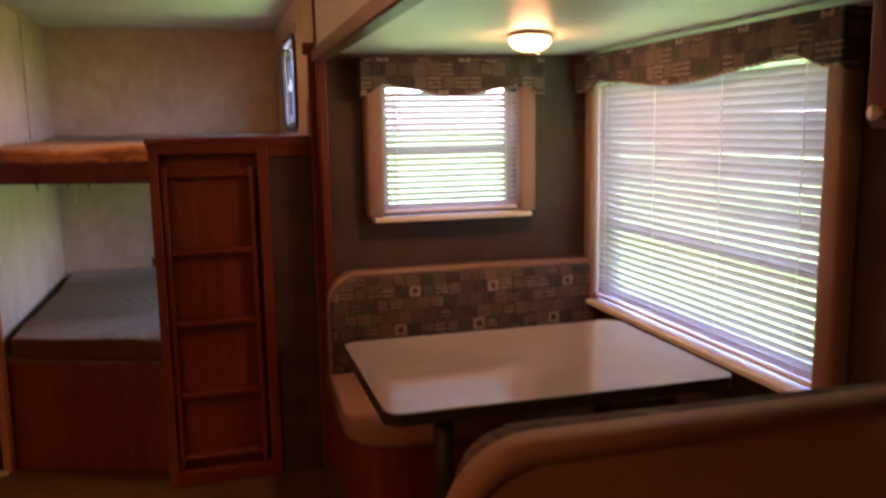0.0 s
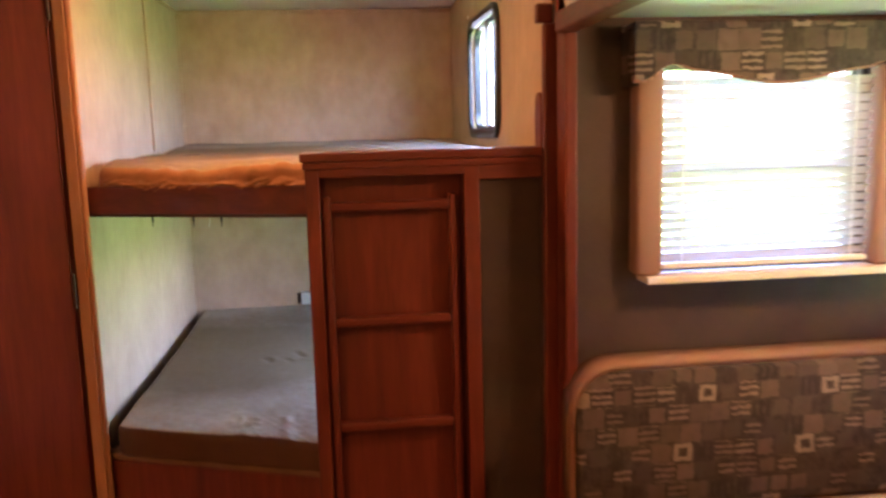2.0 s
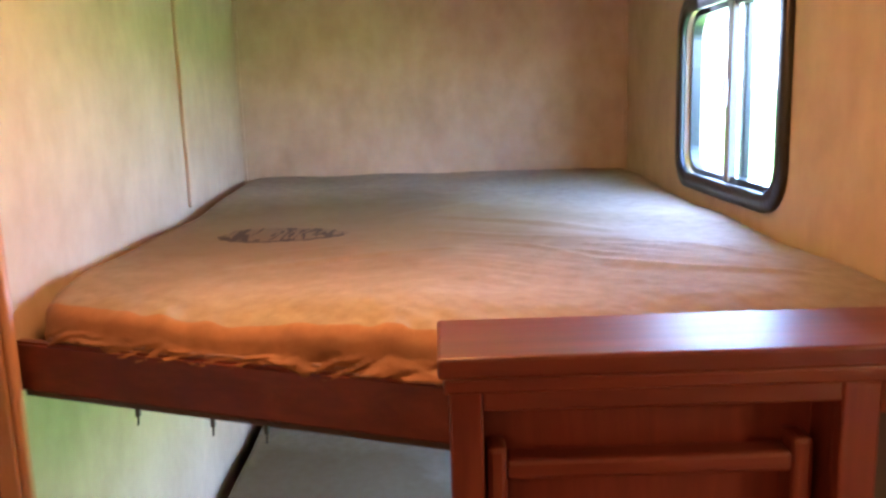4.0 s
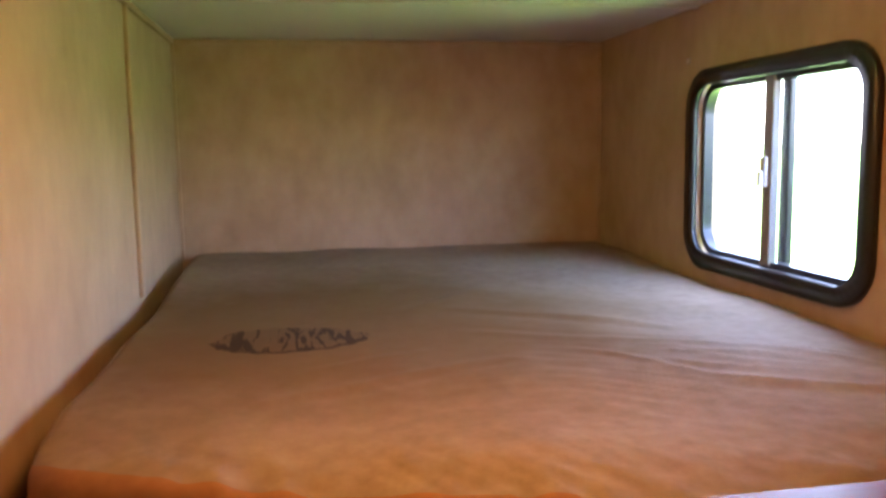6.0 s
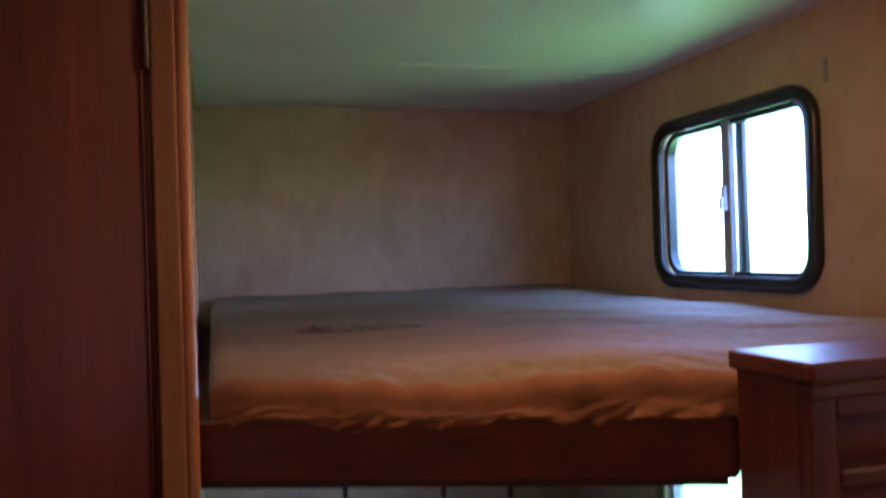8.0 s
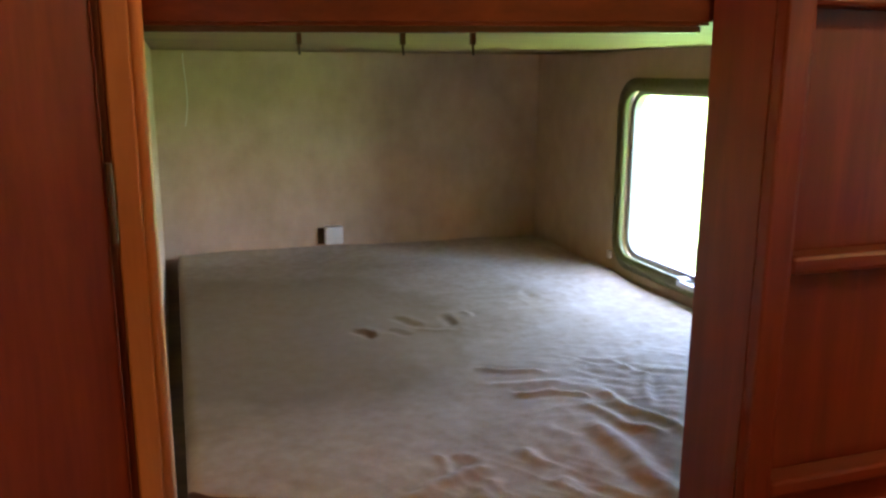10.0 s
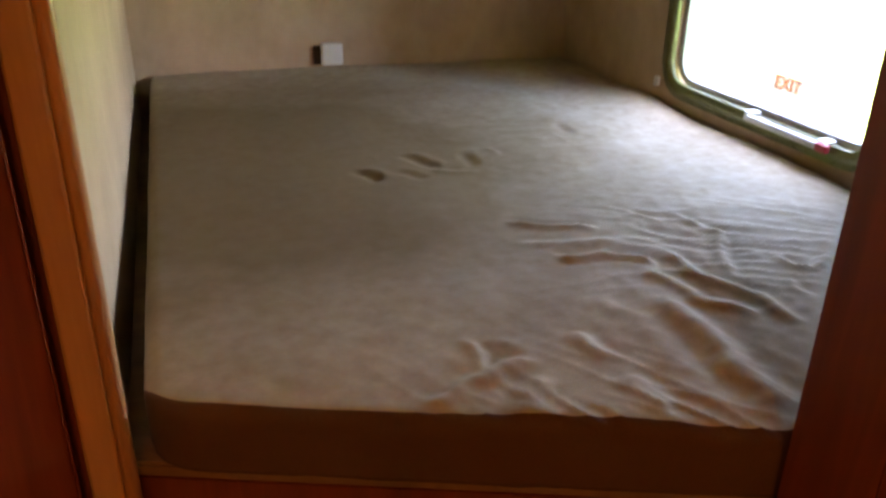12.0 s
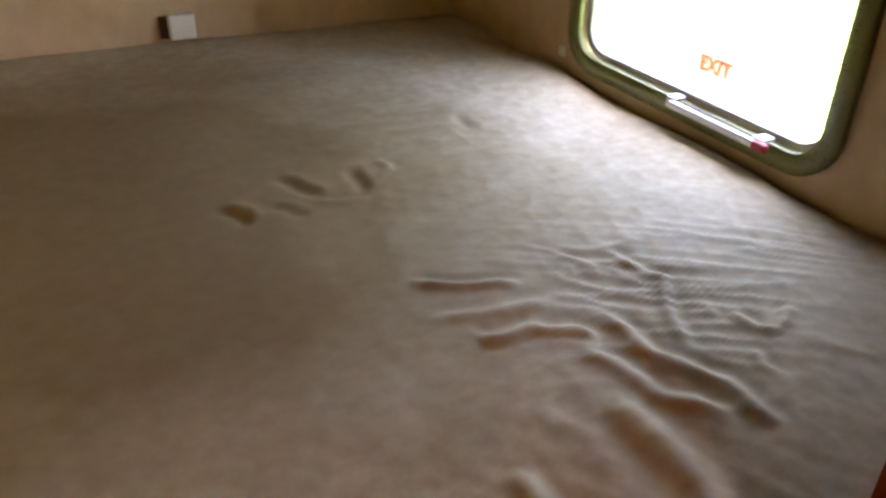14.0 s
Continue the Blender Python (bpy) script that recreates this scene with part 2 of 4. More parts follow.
LAMINATE = surface("off_white_laminate", (0.30, 0.275, 0.31), (0.37, 0.345, 0.385), 0.10, 8, 260, 0.02)
LAMINATE.node_tree.nodes["Principled BSDF"].inputs["Coat Weight"].default_value = 1.0
LAMINATE.node_tree.nodes["Principled BSDF"].inputs["Coat Roughness"].default_value = 0.05
DARK_EDGE = plain("dark_edge_band", (0.03, 0.025, 0.022), 0.4)
BLACK = plain("black_window_rim", (0.018, 0.02, 0.02), 0.32)
# green glare on the lower window's dark rim, put into its colour
RIM_GLARE = plain("olive_glare_rim", (0.16, 0.165, 0.05), 0.3)
GREY = plain("grey_plastic", (0.3, 0.29, 0.27), 0.45)
BROWN_PLASTIC = plain("brown_plastic", (0.05, 0.03, 0.02), 0.45)
WHITE = plain("white_plastic", (0.75, 0.73, 0.69), 0.35)
STEEL = plain("worn_steel", (0.55, 0.53, 0.5), 0.35, 0.9)
BRASS = plain("dull_brass", (0.45, 0.33, 0.17), 0.4, 0.9)
VINYL = blind_vinyl("blind_vinyl", 0.042)
DOME = blind_vinyl("roof_dome_plastic", 0.85)
GLASS = glass_pane("window_glass")
RED_INK, ri, rb = nodes_of("translucent_red_ink")
ink_tint = ri.nodes.new("ShaderNodeBsdfTransparent")
ink_tint.inputs[0].default_value = (0.84, 0.52, 0.34, 1)
link(ri, ink_tint.outputs[0], ri.nodes["Material Output"].inputs[0])
STICKER, st, sb = nodes_of("translucent_sticker")
film_tint = st.nodes.new("ShaderNodeBsdfTransparent")
film_tint.inputs[0].default_value = (0.44, 0.33, 0.6, 1)
link(st, film_tint.outputs[0], st.nodes["Material Output"].inputs[0])
LENS = lit("lamp_lens", (1.0, 0.48, 0.15), 3.4)
LENS_HALL_FILL = lit("hall_fill_lens", (1.0, 0.34, 0.06), 3.8)
LENS_LIVING = lit("living_lamp_lens", (1.0, 0.38, 0.08), 10.0)
LENS_DIM = lit("bunk_lamp_lens", (1.0, 0.42, 0.10), 2.1)
CARPET = surface("brown_patterned_vinyl", (0.055, 0.032, 0.014), (0.15, 0.095, 0.045), 0.5, 9, 160, 0.25)
GRASS = surface("sunlit_grass", (0.05, 0.12, 0.015), (0.11, 0.22, 0.035), 0.9, 1.2, 60, 0.4)
BATH = surface("pale_bathroom_panel", (0.62, 0.63, 0.63), (0.74, 0.75, 0.75), 0.5, 3, 150, 0.05)

# ---- building helpers ----
TOPS = set()


def thing(name, at, label, category, group="", kind=""):
    ob = new(name)
    ob.location = at
    ob.empty_display_size = 0.05
    TOPS.add(ob)
    return tagged(ob, label, category, group, kind)


def finish(bm, name, material, smooth=False):
    bmesh.ops.recalc_face_normals(bm, faces=bm.faces[:])
    me = bpy.data.meshes.new(name)
    bm.to_mesh(me)
    bm.free()
    me.materials.append(material)
    if smooth:
        for p in me.polygons:
            p.use_smooth = True
    return me


def part(name, bm, material, parent, label="", smooth=False):
    me = bm if isinstance(bm, bpy.types.Mesh) else finish(bm, name, material, smooth)
    ob = new(name, me)
    ob.parent = parent
    if parent in TOPS:
        ob.matrix_parent_inverse = Matrix.Translation(-parent.location)
    if label:
        tagged(ob, label)
    return ob


def structure(name, bm, material, label, category, smooth=False):
    return tagged(new(name, finish(bm, name, material, smooth)), label, category, kind="structure")


def box(bm, x0, x1, y0, y1, z0, z1, bevel=0.0, turn=None):
    made = bmesh.ops.create_cube(bm, size=1.0)["verts"]
    for v in made:
        v.co = Vector(((x0 + x1) / 2 + v.co.x * (x1 - x0), (y0 + y1) / 2 + v.co.y * (y1 - y0), (z0 + z1) / 2 + v.co.z * (z1 - z0)))
    if turn:
        for v in made:
            v.co = turn @ v.co
    if bevel:
        edges = list({e for v in made for e in v.link_edges})
        bmesh.ops.bevel(bm, geom=edges, offset=bevel, segments=2, affect="EDGES", profile=0.5)
    return bm


def one_box(*a, **k):
    return box(bmesh.new(), *a, **k)


def prism(points, z0, z1, bevel=0.0, bm=None):
    """An upright prism over a plan of points."""
    bm = bm or bmesh.new()
    low = [bm.verts.new((x, y, z0)) for x, y in points]
    high = [bm.verts.new((x, y, z1)) for x, y in points]
    n = len(points)
    faces = [bm.faces.new(low[::-1]), bm.faces.new(high)]
    for i in range(n):
        faces.append(bm.faces.new((low[i], low[(i + 1) % n], high[(i + 1) % n], high[i])))
    if bevel:
        edges = list({e for f in faces[:2] for e in f.edges})
        bmesh.ops.bevel(bm, geom=edges, offset=bevel, segments=3, affect="EDGES", profile=0.5)
    return bm


def slab(points, axis, a, b, bevel=0.0):
    """A flat panel whose outline is given in the two other axes: axis 'x' takes (y, z), 'y' takes (x, z)."""
    bm = prism(points, a, b, bevel)
    for v in bm.verts:
        p, q, r = v.co
        v.co = (r, p, q) if axis == "x" else (p, r, q)
    return bm


def round_rect(u0, u1, v0, v1, r, n=7):
    pts = []
    for cu, cv, a0 in ((u1 - r, v1 - r, 0), (u0 + r, v1 - r, 90), (u0 + r, v0 + r, 180), (u1 - r, v0 + r, 270)):
        for i in range(n + 1):
            a = radians(a0 + 90 * i / n)
            pts.append((cu + r * math.cos(a), cv + r * math.sin(a)))
    return pts


def ring(outer, inner, axis, a, b):
    """A frame between two outlines of equally many points."""
    bm = bmesh.new()
    n = len(outer)

    def put(pts, d):
        return [bm.verts.new((d, p, q) if axis == "x" else (p, d, q) if axis == "y" else (p, q, d)) for p, q in pts]
    oa, ia, ob, ib = put(outer, a), put(inner, a), put(outer, b), put(inner, b)
    for i in range(n):
        j = (i + 1) % n
        for q in ((oa[i], oa[j], ia[j], ia[i]), (ob[i], ib[i], ib[j], ob[j]), (oa[i], ob[i], ob[j], oa[j]), (ia[i], ia[j], ib[j], ib[i])):
            bm.faces.new(q)
    return bm


def rod(bm, a, b, r, n=10, r2=None):
    a, b = Vector(a), Vector(b)
    q = (b - a).to_track_quat("Z", "Y").to_matrix()
    r2 = r if r2 is None else r2
    ends = [[bm.verts.new(c + q @ Vector((s * math.cos(2 * math.pi * i / n), s * math.sin(2 * math.pi * i / n), 0))) for i in range(n)]
            for c, s in ((a, r), (b, r2))]
    bm.faces.new(ends[0][::-1])
    bm.faces.new(ends[1])
    for i in range(n):
        j = (i + 1) % n
        bm.faces.new((ends[0][i], ends[0][j], ends[1][j], ends[1][i]))
    return bm


def sweep(points, w, h):
    """A rectangular bar of width w and height h along a path in plan, hanging below its points."""
    bm = bmesh.new()
    rows = []
    for i, p in enumerate(points):
        d = Vector(points[min(i + 1, len(points) - 1)]) - Vector(points[max(i - 1, 0)])
        n = Vector((-d.y, d.x, 0)).normalized() * w / 2
        c = Vector(p)
        rows.append([bm.verts.new(c + o) for o in (n, -n, -n - Vector((0, 0, h)), n - Vector((0, 0, h)))])
    for a, b in zip(rows, rows[1:]):
        for k in range(4):
            bm.faces.new((a[k], a[(k + 1) % 4], b[(k + 1) % 4], b[k]))
    bm.faces.new(rows[0])
    bm.faces.new(rows[-1][::-1])
    return bm


def pierced_wall(axis, a, b, u0, u1, z0, z1, holes=()):
    """A wall of thickness a to b with rectangular openings (u0, u1, z0, z1) through it."""
    bm = bmesh.new()
    us = sorted({u0, u1, *(h[0] for h in holes), *(h[1] for h in holes)})
    zs = sorted({z0, z1, *(h[2] for h in holes), *(h[3] for h in holes)})
    solid = {}
    for i in range(len(us) - 1):
        for j in range(len(zs) - 1):
            mu, mz = (us[i] + us[i + 1]) / 2, (zs[j] + zs[j + 1]) / 2
            solid[i, j] = not any(h[0] < mu < h[1] and h[2] < mz < h[3] for h in holes)
    verts = {}

    def vert(i, j, d):
        if (i, j, d) not in verts:
            verts[i, j, d] = bm.verts.new((d, us[i], zs[j]) if axis == "x" else (us[i], d, zs[j]))
        return verts[i, j, d]
    for (i, j), s in solid.items():
        if not s:
            continue
        for d in (a, b):
            bm.faces.new([vert(*k, d) for k in ((i, j), (i + 1, j), (i + 1, j + 1), (i, j + 1))])
        for (di, dj), (p, q) in (((-1, 0), ((i, j), (i, j + 1))), ((1, 0), ((i + 1, j), (i + 1, j + 1))),
                                 ((0, -1), ((i, j), (i + 1, j))), ((0, 1), ((i, j + 1), (i + 1, j + 1)))):
            if not solid.get((i + di, j + dj), False):
                bm.faces.new((vert(*p, a), vert(*q, a), vert(*q, b), vert(*p, b)))
    return bm


def rail_point(s, off=0.0):
    """A point along the angled bunk front, 0 at the bathroom wall to 1 at the ladder cabinet, off metres towards the hall."""
    d = Vector((RR[0] - RL[0], RR[1] - RL[1]))
    n = Vector((d.y, -d.x)).normalized()
    p = Vector(RL) + d * s + n * off
    return p.x, p.y


def front_y(x):
    """The bunk front's y at x."""
    if x >= RR[0]:
        return RR[1]
    return RL[1] + (RR[1] - RL[1]) * x / RR[0]

# ---- structure ----
structure("floor", one_box(-1.3, 1.29, -5.1, 1.9, -0.06, 0.0), CARPET, "worn brown patterned vinyl floor", "floor")
bm = pierced_wall("x", C, C + 0.05, -5.1, 1.9, -1.3, 1.29, [(0.60, 1.20, -0.85, -0.25)])
for v in bm.verts:
    v.co = (v.co.z, v.co.y, v.co.x)
structure("ceiling", bm, CEILING, "off-white panelled trailer ceiling", "ceiling")
structure("wall_rear", one_box(-1.3, W + 0.055, D, D + 0.055, 0.0, C), CREAM, "mottled cream wallpapered end wall of the bunks", "wall")
UW = (0.630, 1.264, 1.331, 1.773)   # upper window, outer rim
LW = (0.595, 1.29, 0.570, 1.092)   # lower window, outer rim
cut = 0.028
structure("wall_right", pierced_wall("x", W, W + 0.055, -0.02, D, 0.0, C,
          [(UW[0] + cut, UW[1] - cut, UW[2] + cut, UW[3] - cut), (LW[0] + cut, LW[1] - cut, LW[2] + cut, LW[3] - cut)]),
          CREAM, "mottled cream wallpapered outer wall with two windows", "wall")
structure("wall_bathroom", one_box(-0.038, 0.0, 0.362, D, 0.0, C), CREAM, "mottled cream wallpapered partition beside the bunks", "wall")
structure("wall_left", one_box(-1.35, -1.3, -5.1, 1.9, 0.0, C), BATH, "pale panelled outer wall", "wall")
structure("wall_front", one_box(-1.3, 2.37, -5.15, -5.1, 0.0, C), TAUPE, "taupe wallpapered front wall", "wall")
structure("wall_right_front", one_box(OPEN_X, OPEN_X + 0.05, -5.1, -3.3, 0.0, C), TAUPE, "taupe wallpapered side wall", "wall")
# slide-out shell
structure("floor_slide", one_box(1.20, SX, -3.3, SY, 0.002, 0.05), CARPET, "brown vinyl floor of the slide-out", "floor")
structure("ceiling_slide", one_box(1.262, SX + 0.05, -3.3, SY + 0.05, SC, SC + 0.05), CEILING, "off-white slide-out ceiling", "ceiling")
DW = (1.457, 1.991, 1.022, 1.515)     # opening of the end window
BW = (-1.475, -0.24, 0.667, 1.52)    # opening of the large window
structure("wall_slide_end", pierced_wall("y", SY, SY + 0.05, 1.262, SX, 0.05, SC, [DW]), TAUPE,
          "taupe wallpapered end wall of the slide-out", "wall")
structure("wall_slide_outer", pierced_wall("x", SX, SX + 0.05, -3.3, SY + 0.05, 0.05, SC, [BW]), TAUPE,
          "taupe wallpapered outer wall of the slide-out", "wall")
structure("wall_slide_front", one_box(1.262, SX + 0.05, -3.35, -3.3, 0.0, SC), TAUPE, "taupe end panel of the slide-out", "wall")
structure("soffit", one_box(1.232, 1.262, -3.35, SY + 0.02, SC - 0.02, C), CEILING, "pale panel above the slide-out opening", "wall")
structure("trim_soffit_low", one_box(1.212, 1.262, -3.35, SY - 0.012, SC - 0.035, SC + 0.012, 0.006), CHERRY_FLAT, "cherry trim along the slide-out opening", "trim")
structure("trim_soffit_top", one_box(1.214, 1.232, -3.35, SY + 0.02, C - 0.035, C - 0.002, 0.005), CHERRY_FLAT, "cherry trim under the ceiling", "trim")
structure("trim_slide_post", one_box(1.232, 1.262, SY - 0.03, SY + 0.05, 0.0, C, 0.006), CHERRY, "upright cherry trim at the slide-out opening", "trim")
# shade in the open gap here, made as a solid dark strip
structure("wall_gap", one_box(1.246, 1.29, SY + 0.052, -0.022, 0.0, C), DARK_EDGE, "dark strip standing for the shaded gap beside the slide-out", "wall")
bm = one_box(1.192, 1.233, -0.046, -0.018, SC, SC + 0.045, 0.005)
structure("trim_corner_block", bm, CHERRY_FLAT, "cherry trim block at the slide-out corner", "trim")
structure("trim_wall_end", one_box(1.208, 1.244, -0.046, -0.020, 0.0, SC, 0.006), CHERRY, "upright cherry trim on the wall end", "trim")
# bathroom behind the door
dome = thing("roof_vent", (-0.525, 0.925, C + 0.05), "white translucent roof vent dome over the bathroom", "roof vent")
bm = one_box(-0.88, -0.22, 0.57, 1.23, C + 0.052, C + 0.12, 0.03)
part("dome", bm, DOME, dome)
# battens
structure("trim_rear_top", one_box(0.0, W, D - 0.012, D, C - 0.016, C - 0.001, 0.003), CREAM, "thin cove moulding under the ceiling", "trim")
structure("trim_ceiling_seam", one_box(0.012, W, 1.235, 1.252, C - 0.005, C - 0.0005, 0.002), CEILING, "flat seam strip across the ceiling", "trim")
structure("trim_wall_seam", one_box(0.0, 0.009, 1.232, 1.256, 1.31, C - 0.001, 0.003), CREAM, "flat seam strip on the wallpapered wall", "trim")
structure("trim_left_top", one_box(0.0, 0.011, 0.40, D - 0.013, C - 0.016, C - 0.001, 0.003), CREAM, "thin cove moulding along the partition", "trim")
structure("trim_corner_rear", one_box(0.0, 0.009, D - 0.011, D - 0.001, 1.31, C - 0.017, 0.002), CREAM, "thin corner bead", "trim")
structure("trim_corner_right", one_box(W - 0.009, W - 0.001, D - 0.009, D - 0.001, 1.31, C - 0.017, 0.002), CREAM, "thin corner bead", "trim")
# end post of the partition
bm = one_box(-0.022, 0.008, 0.316, 0.361, 0.0, C, 0.003)
structure("trim_post", bm, HONEY, "honey-coloured wooden post capping the partition", "trim")
bm = bmesh.new()
rod(bm, (0.0145, 0.329, 0.0), (0.0145, 0.329, C), 0.0090, 14)
structure("trim_post_bead", bm, HONEY, "rounded honey-coloured wooden corner bead", "trim", True)
structure("trim_jamb", one_box(-0.0375, -0.0225, 0.326, 0.361, 0.0, C, 0.002), CHERRY, "dark cherry door jamb", "trim")
# ground outside
bm = bmesh.new()
bmesh.ops.create_grid(bm, x_segments=8, y_segments=8, size=900)
for v in bm.verts:
    v.co.z = -0.7
structure("ground", bm, GRASS, "sunlit mown grass", "grass")

# ---- bathroom door, standing ajar ----
hinge = Vector((-0.0355, 0.318, 0.0))
swing = math.atan2(-0.49, -0.87)
turn = Matrix.Translation(hinge) @ Matrix.Rotation(swing, 4, "Z")
door = thing("door_1", hinge, "flush cherry-veneered bathroom door standing ajar", "door", kind="structure")
leaf = part("leaf", one_box(0.004, 0.62, -0.014, 0.014, 0.025, 1.840, 0.003, turn), CHERRY, door)
for z in (1.674, 0.905, 0.18):
    bm = bmesh.new()
    rod(bm, turn @ Vector((-0.001, 0.019, z)), turn @ Vector((-0.001, 0.019, z + 0.095)), 0.0045, 10)
    part("hinge", bm, BROWN_PLASTIC, door, "dark brown metal hinge")
structure("wall_bath_front", box(bmesh.new(), 0.64, 1.40, -0.02, 0.02, 0.0, C, 0.0, turn), BATH, "pale bathroom partition", "wall")
structure("trim_threshold", box(bmesh.new(), -0.02, 0.7, -0.03, 0.03, 0.001, 0.012, 0.004, turn), WHITE, "pale metal threshold strip", "trim")

# ---- ladder cabinet at the foot of the bunks ----
CX0, CX1, CXM = 0.630, 1.206, 1.050
cab = thing("ladder_cabinet", (CX0, 0, 0), "cherry cabinet with a ladder recess and a flat top shelf", "cabinet")
part("side_panel", one_box(CX0, CX0 + 0.016, -0.012, 0.088, 0.0, 1.295), CHERRY, cab)
part("back_panel", one_box(CX0 + 0.018, CXM, 0.035, 0.045, 0.04, 1.295), CHERRY, cab, "cherry panel behind the ladder")
part("stile", one_box(CX0, 0.663, -0.030, -0.012, 0.0, 1.295, 0.003), CHERRY, cab)
part("stile", one_box(1.012, CXM, -0.030, -0.012, 0.0, 1.295, 0.003), CHERRY, cab)
part("top_rail", one_box(0.663, 1.012, -0.030, -0.012, 1.257, 1.295, 0.003), CHERRY_FLAT, cab)
part("top_rail", one_box(CXM, CX1, -0.030, -0.012, 1.243, 1.295, 0.003), CHERRY_FLAT, cab)
part("bottom_rail", one_box(0.663, 1.012, -0.030, -0.012, 0.0, 0.06, 0.003), CHERRY_FLAT, cab)
part("inner_side", one_box(0.658, 0.663, -0.012, 0.035, 0.06, 1.257), CHERRY, cab)
part("inner_side", one_box(1.012, 1.017, -0.012, 0.035, 0.06, 1.257), CHERRY, cab)
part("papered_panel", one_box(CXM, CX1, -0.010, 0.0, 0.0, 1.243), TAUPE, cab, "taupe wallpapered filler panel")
part("shelf", one_box(0.620, 1.206, -0.046, 0.092, 1.296, 1.318, 0.004), CHERRY_FLAT, cab, "polished cherry top shelf")
part("moulding", one_box(0.625, 1.204, -0.039, -0.031, 1.279, 1.2955, 0.003), CHERRY_FLAT, cab)
part("papered_side", one_box(1.2075, 1.233, -0.016, 0.092, 0.0, 1.243), TAUPE, cab)
# socket plate low on the papered panel
sock = thing("power_outlet", (1.117, -0.01, 0.225), "dark brown power outlet on the papered panel", "outlet")
part("cover_plate", one_box(1.084, 1.150, -0.0200, -0.0105, 0.222, 0.302, 0.003), BROWN_PLASTIC, sock)
for z in (0.240, 0.268):
    part("receptacle", one_box(1.103, 1.131, -0.0235, -0.0202, z, z + 0.02, 0.002), DARK_EDGE, sock)

# bunk ladder standing in the recess
lad = thing("bunk_ladder", (0.84, 0.04, 0), "cherry wooden bunk ladder stored in its recess", "ladder")
for x in (0.6665, 0.9775):
    bm = one_box(x, x + 0.021, -0.008, 0.030, 0.062, 1.210, 0.006)
    part("side_rail", bm, CHERRY, lad)
for z in (1.183, 0.895, 0.623, 0.345, 0.10):
    bm = one_box(0.6877, 0.9773, -0.006, 0.026, z - 0.010, z + 0.012, 0.005)
    part("rung", bm, CHERRY_FLAT, lad)
# loose rounded board on the shelf end
bd = thing("wall_cleat", (1.222, 0.03, 1.322), "upright dark wooden cleat with a rounded top", "cleat")
pts = [(-0.014, 1.245)] + [(0.018 + 0.032 * math.cos(radians(a)), 1.420 + 0.030 * math.sin(radians(a))) for a in (180, 150, 120, 90, 60, 30, 0)] + [(0.050, 1.245)]
part("board", slab(pts, "x", 1.2075, 1.2335, 0.003), CHERRY, bd)


# ---- bunks ----


